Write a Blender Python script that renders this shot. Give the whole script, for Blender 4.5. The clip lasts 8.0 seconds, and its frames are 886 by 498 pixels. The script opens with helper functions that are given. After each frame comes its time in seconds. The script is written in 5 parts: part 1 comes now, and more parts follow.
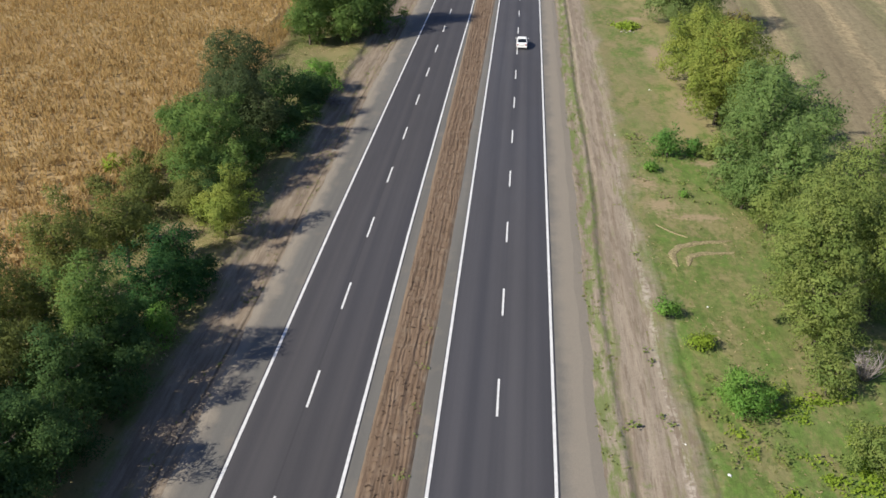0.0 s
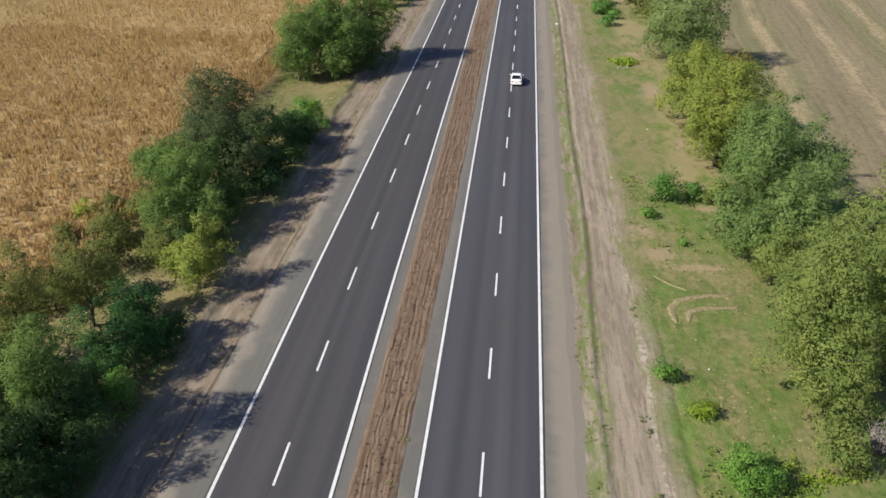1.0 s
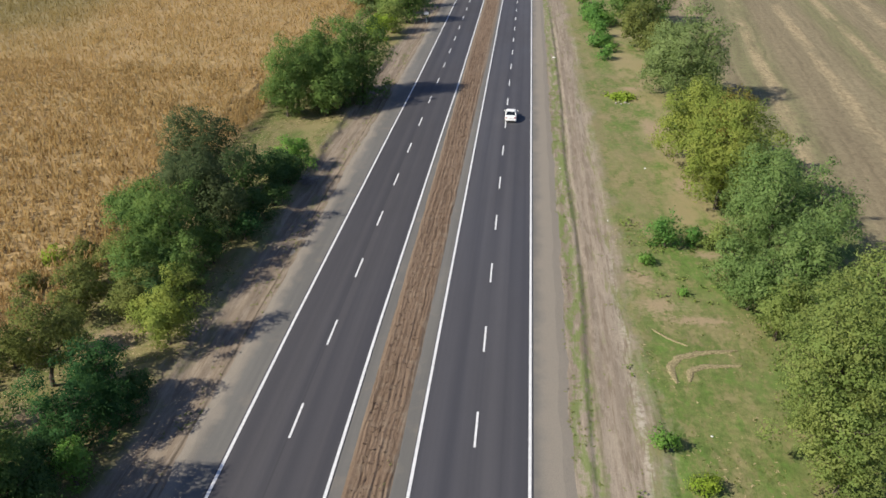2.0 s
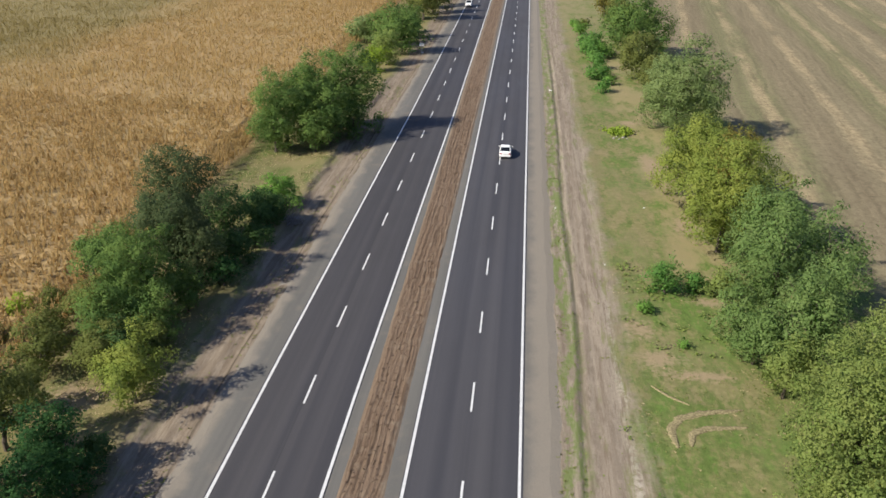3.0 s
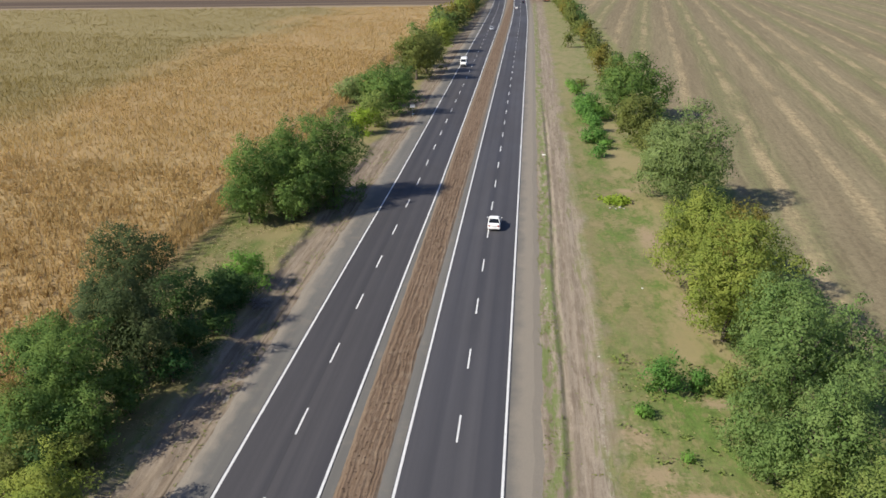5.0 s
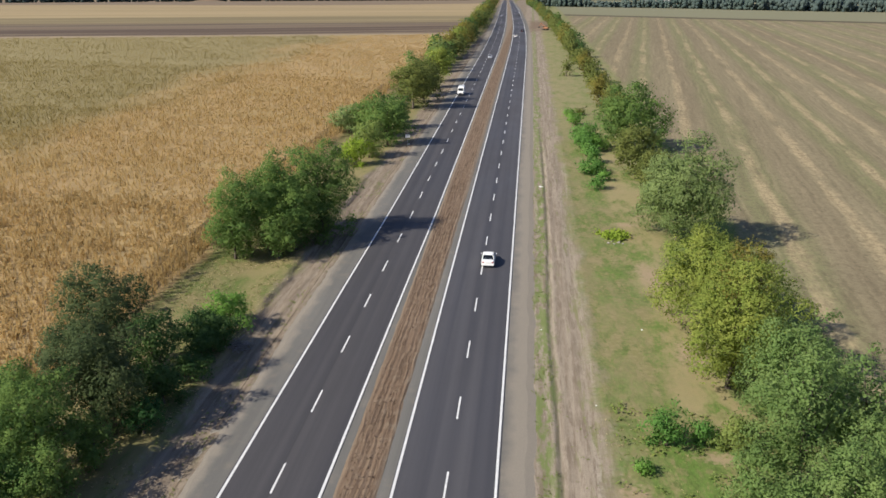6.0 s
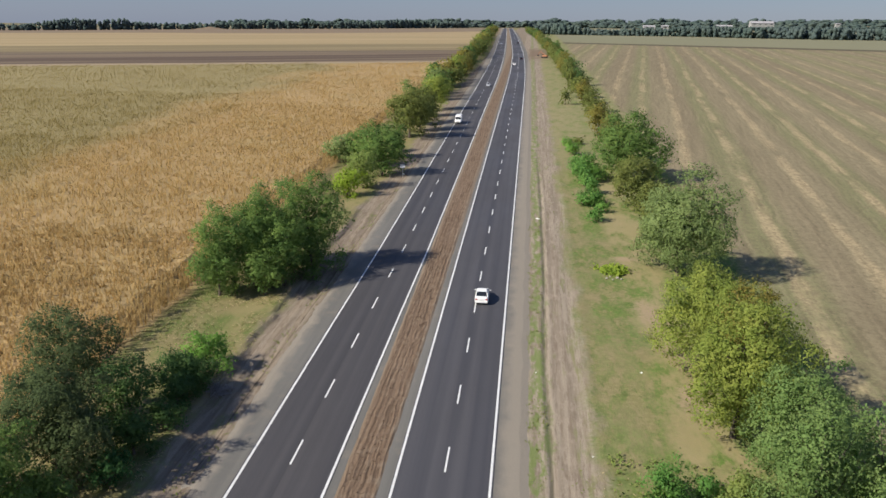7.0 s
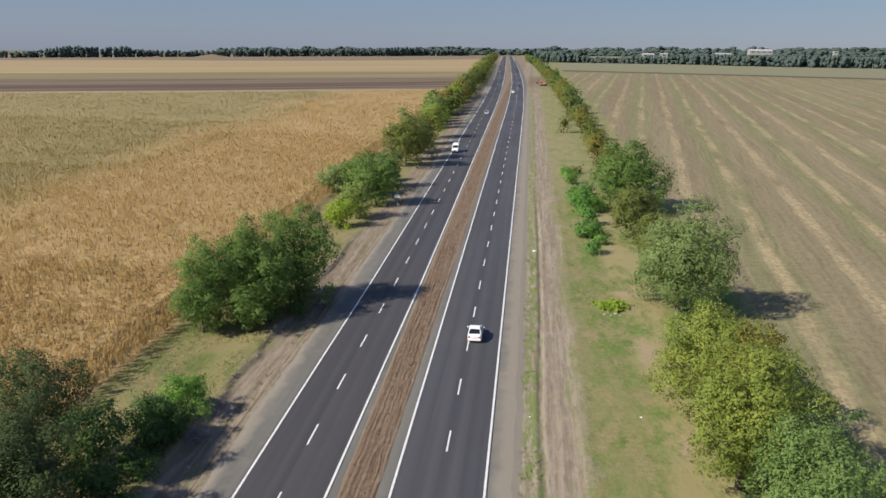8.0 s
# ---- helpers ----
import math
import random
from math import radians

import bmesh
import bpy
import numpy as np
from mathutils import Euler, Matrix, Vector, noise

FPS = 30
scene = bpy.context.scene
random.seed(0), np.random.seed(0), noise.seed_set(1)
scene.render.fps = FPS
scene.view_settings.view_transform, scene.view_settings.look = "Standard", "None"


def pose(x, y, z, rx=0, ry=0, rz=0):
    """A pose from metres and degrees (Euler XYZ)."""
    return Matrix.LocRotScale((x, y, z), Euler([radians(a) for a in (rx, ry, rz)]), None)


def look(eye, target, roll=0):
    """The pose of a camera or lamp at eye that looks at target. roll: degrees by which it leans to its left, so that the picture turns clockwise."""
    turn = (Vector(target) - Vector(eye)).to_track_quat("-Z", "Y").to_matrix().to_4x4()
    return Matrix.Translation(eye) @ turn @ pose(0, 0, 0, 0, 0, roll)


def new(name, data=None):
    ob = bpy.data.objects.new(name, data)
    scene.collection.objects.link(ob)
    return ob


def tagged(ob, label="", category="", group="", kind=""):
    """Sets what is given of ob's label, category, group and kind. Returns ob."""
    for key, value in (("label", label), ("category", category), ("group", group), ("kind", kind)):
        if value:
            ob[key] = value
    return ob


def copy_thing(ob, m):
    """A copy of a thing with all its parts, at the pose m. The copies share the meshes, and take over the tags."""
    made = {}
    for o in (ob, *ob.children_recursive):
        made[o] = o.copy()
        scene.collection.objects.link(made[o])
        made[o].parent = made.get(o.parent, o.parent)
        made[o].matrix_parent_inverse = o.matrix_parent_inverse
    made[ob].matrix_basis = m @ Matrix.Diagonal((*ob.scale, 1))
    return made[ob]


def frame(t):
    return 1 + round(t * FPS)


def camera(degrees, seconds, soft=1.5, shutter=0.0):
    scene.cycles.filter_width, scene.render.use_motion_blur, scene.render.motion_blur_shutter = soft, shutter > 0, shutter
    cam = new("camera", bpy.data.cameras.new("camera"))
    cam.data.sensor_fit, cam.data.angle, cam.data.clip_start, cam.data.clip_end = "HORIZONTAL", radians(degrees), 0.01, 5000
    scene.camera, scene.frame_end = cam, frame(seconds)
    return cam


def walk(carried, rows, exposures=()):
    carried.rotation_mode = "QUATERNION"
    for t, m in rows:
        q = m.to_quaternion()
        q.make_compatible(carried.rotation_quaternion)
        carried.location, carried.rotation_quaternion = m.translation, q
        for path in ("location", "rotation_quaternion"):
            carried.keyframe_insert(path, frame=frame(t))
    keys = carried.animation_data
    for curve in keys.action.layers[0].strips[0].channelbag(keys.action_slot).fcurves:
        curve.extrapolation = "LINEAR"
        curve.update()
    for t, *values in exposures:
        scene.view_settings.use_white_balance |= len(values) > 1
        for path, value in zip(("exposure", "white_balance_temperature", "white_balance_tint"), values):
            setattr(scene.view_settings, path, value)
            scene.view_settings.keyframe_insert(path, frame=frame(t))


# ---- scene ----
cam = camera(55.6, 8.0, soft=1.6)
PATH = [
    (0.0, 0.136, -3.108, 36.728, 5.038, -29.225, 0.501),
    (1.0, 1.039, 1.749, 36.740, 5.126, -27.409, 0.542),
    (2.0, 1.871, 6.509, 36.756, 5.211, -25.615, 0.583),
    (3.0, 2.645, 11.164, 36.777, 5.291, -23.838, 0.623),
    (4.0, 3.372, 15.704, 36.802, 5.367, -22.073, 0.663),
    (5.0, 4.066, 20.120, 36.833, 5.438, -20.313, 0.703),
    (6.0, 4.738, 24.404, 36.868, 5.506, -18.554, 0.743),
    (7.0, 5.402, 28.546, 36.909, 5.570, -16.790, 0.782),
    (8.0, 6.070, 32.537, 36.954, 5.630, -15.015, 0.821),
]
walk(cam, [(t, pose(x, y, z, 90 + pitch, 0, yaw) @ pose(0, 0, 0, 0, 0, roll)) for t, x, y, z, yaw, pitch, roll in PATH], [(0.0, 0.87), (8.0, 0.87)])

# ---- light: a clear late-summer afternoon, sun behind and to the left ----
SUN_UP, SUN_TO = 38.0, 30.0  # elevation, and the way the shadows fall (degrees from +x towards +y)
world = bpy.data.worlds.new("sky")
scene.world = world
world.use_nodes = True
wn = world.node_tree
sky = wn.nodes.new("ShaderNodeTexSky")
sky.sky_type, sky.sun_disc = "NISHITA", False
sky.sun_elevation, sky.sun_rotation = radians(SUN_UP), radians(90 - (SUN_TO + 180))
sky.air_density, sky.dust_density, sky.ozone_density = 1.0, 0.3, 3.0
wn.nodes["Background"].inputs["Strength"].default_value = 1.0
# the road climbs, so that the level horizon lies a little below the road's plane
way = wn.nodes.new("ShaderNodeTexCoord")
tip = wn.nodes.new("ShaderNodeMapping")
tip.inputs["Rotation"].default_value = (radians(1.9), 0, 0)
wn.links.new(way.outputs["Generated"], tip.inputs["Vector"])
wn.links.new(tip.outputs["Vector"], sky.inputs["Vector"])
dim = wn.nodes.new("ShaderNodeVectorMath")
dim.operation = "SCALE"
dim.inputs["Scale"].default_value = 0.07
wn.links.new(sky.outputs["Color"], dim.inputs[0])
haze = wn.nodes.new("ShaderNodeMixRGB")  # summer haze evens the sky out
haze.inputs["Fac"].default_value = 0.75
high = wn.nodes.new("ShaderNodeSeparateXYZ")  # the haze is pale low down and clears to blue overhead
wn.links.new(tip.outputs["Vector"], high.inputs[0])
rise = wn.nodes.new("ShaderNodeMapRange")
rise.inputs["From Min"].default_value, rise.inputs["From Max"].default_value = 0.12, 0.8
wn.links.new(high.outputs[2], rise.inputs["Value"])
veil = wn.nodes.new("ShaderNodeMixRGB")
veil.inputs["Color1"].default_value = (0.074, 0.106, 0.188, 1)
veil.inputs["Color2"].default_value = (0.074, 0.113, 0.250, 1)
wn.links.new(rise.outputs["Result"], veil.inputs["Fac"])
wn.links.new(veil.outputs["Color"], haze.inputs["Color2"])
wn.links.new(dim.outputs[0], haze.inputs["Color1"])
wn.links.new(haze.outputs["Color"], wn.nodes["Background"].inputs["Color"])
sun = new("sun", bpy.data.lights.new("sun", "SUN"))
sun.data.energy, sun.data.angle, sun.data.color = 3.8, radians(0.55), (1.0, 0.93, 0.82)
sun.matrix_world = look((-math.cos(radians(SUN_TO)) * 100, -math.sin(radians(SUN_TO)) * 100, math.tan(radians(SUN_UP)) * 100), (0, 0, 0))

# ---- helpers for nodes ----
def nd(nt, kind, ins=None, **props):
    n = nt.nodes.new("ShaderNode" + kind)
    if "operation" in props:
        n.operation = props["operation"]
    if "blend" in props:
        n.blend_type = props["blend"]
    if "smooth" in props:
        n.interpolation_type = "SMOOTHSTEP"
    for key, v in (ins or {}).items():
        if isinstance(v, bpy.types.NodeSocket):
            nt.links.new(v, n.inputs[key])
        else:
            n.inputs[key].default_value = v
    return n


def rgb(c):
    return (c[0], c[1], c[2], 1.0)


def fac_noise(nt, vec, scale, detail=3.0, rough=0.55):
    return nd(nt, "TexNoise", {"Vector": vec, "Scale": scale, "Detail": detail, "Roughness": rough}).outputs["Fac"]


def maths(nt, op, a, b=0.0, c=0.0):
    return nd(nt, "Math", {0: a, 1: b, 2: c}, operation=op).outputs[0]


def step(nt, v, lo, hi, to0=0.0, to1=1.0):
    return nd(nt, "MapRange", {"Value": v, "From Min": lo, "From Max": hi, "To Min": to0, "To Max": to1}, smooth=True).outputs["Result"]


def blend(nt, fac, a, b, kind="MIX"):
    a = rgb(a) if isinstance(a, tuple) else a
    b = rgb(b) if isinstance(b, tuple) else b
    return nd(nt, "MixRGB", {"Fac": fac, "Color1": a, "Color2": b}, blend=kind).outputs["Color"]


def material(name, rough=0.8, spec=0.3, metal=0.0):
    m = bpy.data.materials.new(name)
    m.use_nodes = True
    b = m.node_tree.nodes["Principled BSDF"]
    b.inputs["Roughness"].default_value = rough
    b.inputs["Specular IOR Level"].default_value = spec
    b.inputs["Metallic"].default_value = metal
    return m, m.node_tree, b


def place(nt):
    pos = nd(nt, "NewGeometry").outputs["Position"]
    sep = nd(nt, "SeparateXYZ", {0: pos}).outputs
    return pos, sep[0], sep[1], sep[2]


def relief(nt, b, height, strength, dist):
    bump = nd(nt, "Bump", {"Height": height, "Strength": strength, "Distance": dist})
    nt.links.new(bump.outputs["Normal"], b.inputs["Normal"])


def stretched(nt, pos, sx, sy, sz=1.0):
    return nd(nt, "Mapping", {"Vector": pos, "Scale": (sx, sy, sz)}).outputs["Vector"]


def plain(name, col, rough=0.5, spec=0.4, metal=0.0, vary=0.15, scale=6.0):
    """A paint or plastic with a slight mottling."""
    m, nt, b = material(name, rough, spec, metal)
    pos, x, y, z = place(nt)
    n = fac_noise(nt, pos, scale, 4)
    nt.links.new(blend(nt, step(nt, n, 0.3, 0.7), tuple(c * (1 - vary) for c in col), tuple(min(1, c * (1 + vary)) for c in col)), b.inputs["Base Color"])
    return m


def asphalt(name, base, worn, seed, lanes, joint):
    """Asphalt with long wheel tracks along y, patches and fine grain."""
    m, nt, b = material(name, 0.72, 0.35)
    pos, x, y, z = place(nt)
    long = fac_noise(nt, nd(nt, "Mapping", {"Vector": pos, "Location": (seed, 0, 0), "Scale": (0.75, 0.006, 1)}).outputs["Vector"], 1.0, 3)
    wide = fac_noise(nt, nd(nt, "Mapping", {"Vector": pos, "Scale": (0.10, 0.025, 1)}).outputs["Vector"], 1.0, 4)
    fine = fac_noise(nt, pos, 9.0, 3)
    grain = fac_noise(nt, pos, 60.0, 2)
    col = blend(nt, step(nt, long, 0.35, 0.68), base, worn)
    for c in lanes:  # the joints between paving passes and the tyre tracks
        near = maths(nt, "ABSOLUTE", maths(nt, "SUBTRACT", x, c))
        col = blend(nt, maths(nt, "MULTIPLY", step(nt, near, 0.60, 0.05), 0.30), col, tuple(w * 1.22 for w in worn))
    seam = maths(nt, "ABSOLUTE", maths(nt, "SUBTRACT", x, joint))
    col = blend(nt, step(nt, seam, 0.09, 0.03, 0.0, 0.4), col, tuple(w * 0.6 for w in base))
    col = blend(nt, step(nt, wide, 0.4, 0.75, 0.0, 0.35), col, tuple(w * 0.8 for w in base))
    col = blend(nt, step(nt, fine, 0.3, 0.8, 0.0, 0.25), col, worn)
    col = blend(nt, step(nt, grain, 0.35, 0.7, 0.0, 0.3), col, tuple(w * 0.6 for w in base))
    nt.links.new(col, b.inputs["Base Color"])
    nt.links.new(step(nt, wide, 0.3, 0.7, 0.6, 0.8), b.inputs["Roughness"])
    relief(nt, b, grain, 0.25, 0.01)
    return m


def gravel(name, a, c):
    m, nt, b = material(name, 0.9, 0.2)
    pos, x, y, z = place(nt)
    long = fac_noise(nt, stretched(nt, pos, 0.9, 0.03), 1.0, 4)
    spots = fac_noise(nt, pos, 0.35, 5, 0.6)
    fine = fac_noise(nt, pos, 14.0, 4, 0.7)
    col = blend(nt, step(nt, long, 0.35, 0.7), a, c)
    col = blend(nt, step(nt, spots, 0.5, 0.75, 0.0, 0.5), col, (0.24, 0.20, 0.155))
    # earth carried onto the outer edges
    edge = maths(nt, "MAXIMUM", step(nt, maths(nt, "MULTIPLY_ADD", maths(nt, "SUBTRACT", spots, 0.5), 2.2, x), 3.5, 5.2), step(nt, maths(nt, "MULTIPLY_ADD", maths(nt, "SUBTRACT", spots, 0.5), 2.6, x), -17.9, -19.0))
    col = blend(nt, maths(nt, "MULTIPLY", edge, 0.92), col, (0.262, 0.228, 0.180))
    col = blend(nt, step(nt, fine, 0.3, 0.75, 0.0, 0.4), col, tuple(w * 0.65 for w in a))
    nt.links.new(col, b.inputs["Base Color"])
    relief(nt, b, fine, 0.5, 0.03)
    return m


def soil(name, a, c, d):
    """Raked soil: long thin furrows, dark clods, pale dust along the edges."""
    m, nt, b = material(name, 0.95, 0.1)
    pos, x, y, z = place(nt)
    bent = nd(nt, "CombineXYZ", {0: maths(nt, "MULTIPLY_ADD", fac_noise(nt, pos, 0.25, 2), 0.6, x), 1: y}).outputs[0]
    long = fac_noise(nt, stretched(nt, bent, 5.5, 0.06), 1.0, 4)
    line = fac_noise(nt, stretched(nt, bent, 5.0, 0.11), 1.0, 3, 0.5)
    line2 = fac_noise(nt, stretched(nt, bent, 9.0, 0.45), 1.0, 3, 0.6)
    spots = fac_noise(nt, pos, 0.9, 5, 0.65)
    speck = fac_noise(nt, stretched(nt, pos, 1.0, 0.45), 6.5, 3, 0.6)
    fine = fac_noise(nt, pos, 13.0, 4, 0.7)
    col = blend(nt, step(nt, long, 0.38, 0.62), a, c)
    col = blend(nt, step(nt, spots, 0.46, 0.70, 0.0, 0.75), col, d)
    col = blend(nt, step(nt, line, 0.55, 0.66, 0.0, 0.65), col, tuple(w * 0.48 for w in a))
    col = blend(nt, step(nt, line2, 0.58, 0.68, 0.0, 0.6), col, tuple(w * 0.5 for w in a))
    col = blend(nt, step(nt, speck, 0.60, 0.70, 0.0, 0.5), col, tuple(w * 0.45 for w in a))
    mid = maths(nt, "ABSOLUTE", maths(nt, "ADD", maths(nt, "MULTIPLY_ADD", maths(nt, "SUBTRACT", spots, 0.5), 1.2, x), 6.55))
    col = blend(nt, step(nt, mid, 1.2, 1.75, 0.0, 0.75), col, (0.220, 0.178, 0.132))
    col = blend(nt, step(nt, fine, 0.4, 0.7, 0.0, 0.35), col, tuple(w * 0.55 for w in a))
    nt.links.new(col, b.inputs["Base Color"])
    relief(nt, b, maths(nt, "SUBTRACT", fine, maths(nt, "MULTIPLY", line, 1.5)), 0.5, 0.05)
    return m


def greening(nt, pos, x, y):
    """How unripe the maize stands, by where it grows."""
    side = maths(nt, "MULTIPLY_ADD", maths(nt, "SUBTRACT", fac_noise(nt, stretched(nt, pos, 1.0, 0.4), 0.035, 4), 0.5), -70.0, x)
    return maths(nt, "MULTIPLY", step(nt, side, -80.0, -114.0), step(nt, y, 110.0, 190.0, 0.0, 0.8))


def leaf(name, base, other, glow=0.5, rough=0.75, unripe=False):
    """Leaves: colour changes from leaf to leaf and from bough to bough, and light shines through."""
    m, nt, b = material(name, rough, 0.08)
    pos, x, y, z = place(nt)
    geo = nd(nt, "NewGeometry")
    lump = fac_noise(nt, pos, 0.55, 2)
    col = blend(nt, step(nt, lump, 0.38, 0.66), base, other)
    one = geo.outputs["Random Per Island"]
    col = blend(nt, step(nt, one, 0.0, 1.0, 0.0, 0.32), col, tuple(c * 0.55 for c in base))
    col = blend(nt, step(nt, one, 0.86, 1.0, 0.0, 0.3), col, tuple(min(1, c * 1.5) for c in other))
    if unripe:  # the maize is still greenish towards the far left
        col = blend(nt, greening(nt, pos, x, y), col, (0.238, 0.204, 0.080))
    nt.links.new(col, b.inputs["Base Color"])
    thin = nd(nt, "BsdfTranslucent", {"Color": col})
    both = nd(nt, "MixShader", {0: glow, 1: b.outputs[0], 2: thin.outputs[0]})
    nt.links.new(both.outputs[0], nt.nodes["Material Output"].inputs["Surface"])
    return m


def bark(name, a, c):
    m, nt, b = material(name, 0.9, 0.15)
    pos, x, y, z = place(nt)
    n = fac_noise(nt, stretched(nt, pos, 6, 6, 1.2), 1.0, 4)
    nt.links.new(blend(nt, step(nt, n, 0.35, 0.65), a, c), b.inputs["Base Color"])
    relief(nt, b, n, 0.6, 0.05)
    return m


def ground_material():
    """Verges, tracks and fields, told apart by where they lie."""
    m, nt, b = material("earth_and_fields", 0.95, 0.1)
    pos, x, y, z = place(nt)
    mid = fac_noise(nt, stretched(nt, pos, 1.0, 0.45), 0.22, 5, 0.65)
    big = fac_noise(nt, stretched(nt, pos, 1.0, 0.5), 0.05, 4)
    fine = fac_noise(nt, pos, 2.2, 5, 0.65)
    grain = fac_noise(nt, pos, 9.0, 4, 0.7)
    along = fac_noise(nt, stretched(nt, pos, 1.3, 0.035), 1.0, 5, 0.6)
    thin = fac_noise(nt, stretched(nt, pos, 2.6, 0.22), 1.0, 5, 0.7)
    wob = maths(nt, "MULTIPLY_ADD", maths(nt, "SUBTRACT", mid, 0.5), 6.0, x)
    wob = maths(nt, "MULTIPLY_ADD", maths(nt, "SUBTRACT", fine, 0.5), 2.4, wob)

    def between(v, a0, a1, b0, b1):
        return maths(nt, "MULTIPLY", step(nt, v, a0, a1), step(nt, v, b1, b0))

    # grass verge
    col = blend(nt, step(nt, mid, 0.36, 0.62), (0.118, 0.168, 0.042), (0.180, 0.200, 0.070))
    col = blend(nt, maths(nt, "MULTIPLY", step(nt, big, 0.38, 0.60, 0.0, 0.75), step(nt, y, 150.0, 95.0, 0.5, 1.0)), col, (0.112, 0.205, 0.036))
    col = blend(nt, step(nt, fac_noise(nt, stretched(nt, pos, 1.0, 0.4), 0.3, 5, 0.7), 0.52, 0.68, 0.0, 0.65), col, (0.28, 0.235, 0.115))
    col = blend(nt, step(nt, fine, 0.45, 0.70, 0.0, 0.5), col, (0.066, 0.104, 0.024))
    col = blend(nt, step(nt, grain, 0.42, 0.70, 0.0, 0.55), col, (0.078, 0.10, 0.028))
    blot = fac_noise(nt, stretched(nt, pos, 1.0, 0.42), 0.33, 7, 0.72)
    col = blend(nt, step(nt, blot, 0.515, 0.585, 0.0, 0.72), col, (0.252, 0.212, 0.106))
    col = blend(nt, step(nt, blot, 0.48, 0.41, 0.0, 0.75), col, (0.112, 0.188, 0.040))
    clump = fac_noise(nt, stretched(nt, pos, 1.0, 0.5), 1.1, 7, 0.78)
    col = blend(nt, step(nt, clump, 0.50, 0.60, 0.0, 0.65), col, (0.215, 0.190, 0.085))
    col = blend(nt, step(nt, clump, 0.48, 0.38, 0.0, 0.68), col, (0.070, 0.112, 0.026))
    tufted = nd(nt, "TexVoronoi", {"Vector": nd(nt, "MixRGB", {"Fac": 0.12, "Color1": pos, "Color2": nd(nt, "TexNoise", {"Vector": pos, "Scale": 1.5}).outputs["Color"]}).outputs["Color"], "Scale": 2.1}).outputs["Distance"]
    col = blend(nt, step(nt, tufted, 0.30, 0.65, 0.0, 0.28), col, (0.085, 0.100, 0.034))
    # dry grass below the left-hand trees and beside the track
    dryness = fac_noise(nt, stretched(nt, pos, 1.0, 0.4), 0.16, 6, 0.7)
    col = blend(nt, maths(nt, "MULTIPLY", step(nt, maths(nt, "ADD", dryness, 0.055), 0.44, 0.60, 0.0, 0.85), step(nt, x, -22.0, -25.0)), col, (0.29, 0.235, 0.115))
    col = blend(nt, maths(nt, "MULTIPLY", step(nt, maths(nt, "ADD", dryness, step(nt, y, 74.0, 100.0, 0.0, 0.075)), 0.48, 0.66, 0.0, 0.45), maths(nt, "MULTIPLY", step(nt, x, 26.0, 14.0), step(nt, x, 4.0, 8.0))), col, (0.27, 0.205, 0.125))
    col = blend(nt, maths(nt, "MULTIPLY", maths(nt, "MULTIPLY", step(nt, y, 185.0, 280.0, 0.0, 0.65), step(nt, x, 2.0, 6.0)), step(nt, blot, 0.40, 0.52, 0.35, 1.0)), col, (0.248, 0.218, 0.118))
    # a rim of dry grass along the foot of the right-hand trees
    rim = maths(nt, "MULTIPLY", between(wob, 18.5, 20.5, 24.0, 28.0), between(y, 84.0, 92.0, 190.0, 230.0))
    col = blend(nt, maths(nt, "MULTIPLY", rim, step(nt, dryness, 0.40, 0.54, 0.0, 0.8)), col, (0.285, 0.232, 0.122))
    # bare earth along the road
    earth = blend(nt, step(nt, along, 0.36, 0.66), (0.222, 0.180, 0.135), (0.315, 0.264, 0.20))
    earth = blend(nt, step(nt, thin, 0.47, 0.64, 0.0, 0.7), earth, (0.160, 0.122, 0.088))
    earth = blend(nt, step(nt, fac_noise(nt, stretched(nt, pos, 1.6, 0.5), 0.8, 5, 0.7), 0.50, 0.66, 0.0, 0.5), earth, (0.35, 0.295, 0.225))
    earth = blend(nt, step(nt, grain, 0.4, 0.75, 0.0, 0.35), earth, (0.14, 0.11, 0.08))
    tuft = maths(nt, "MULTIPLY", between(wob, 6.2, 6.9, 7.9, 8.9), step(nt, fac_noise(nt, stretched(nt, pos, 1.1, 0.30), 1.0, 5, 0.7), 0.40, 0.56))
    tuft2 = maths(nt, "MULTIPLY", step(nt, fac_noise(nt, stretched(nt, pos, 0.8, 0.10), 1.0, 5, 0.7), 0.53, 0.66), step(nt, wob, 9.2, 10.5))
    earth_r = blend(nt, maths(nt, "MULTIPLY", tuft, 0.85), earth, (0.140, 0.180, 0.055))
    earth_r = blend(nt, maths(nt, "MULTIPLY", tuft2, 0.75), earth_r, (0.17, 0.175, 0.07))
    rut = maths(nt, "ABSOLUTE", maths(nt, "SUBTRACT", maths(nt, "MULTIPLY_ADD", maths(nt, "SUBTRACT", big, 0.5), 1.4, x), 8.55))
    earth_r = blend(nt, maths(nt, "MULTIPLY", step(nt, rut, 0.30, 0.04), step(nt, thin, 0.35, 0.6, 0.15, 0.6)), earth_r, (0.13, 0.118, 0.07))
    chalk = maths(nt, "ABSOLUTE", maths(nt, "SUBTRACT", maths(nt, "MULTIPLY_ADD", maths(nt, "SUBTRACT", mid, 0.5), 1.2, x), 11.6))
    chalk = maths(nt, "MULTIPLY", step(nt, chalk, 0.5, 0.1), step(nt, y, 105.0, 60.0))
    earth_r = blend(nt, maths(nt, "MULTIPLY", maths(nt, "MULTIPLY", chalk, maths(nt, "MULTIPLY", step(nt, fine, 0.42, 0.60), step(nt, thin, 0.60, 0.45))), 0.7), earth_r, (0.46, 0.41, 0.34))
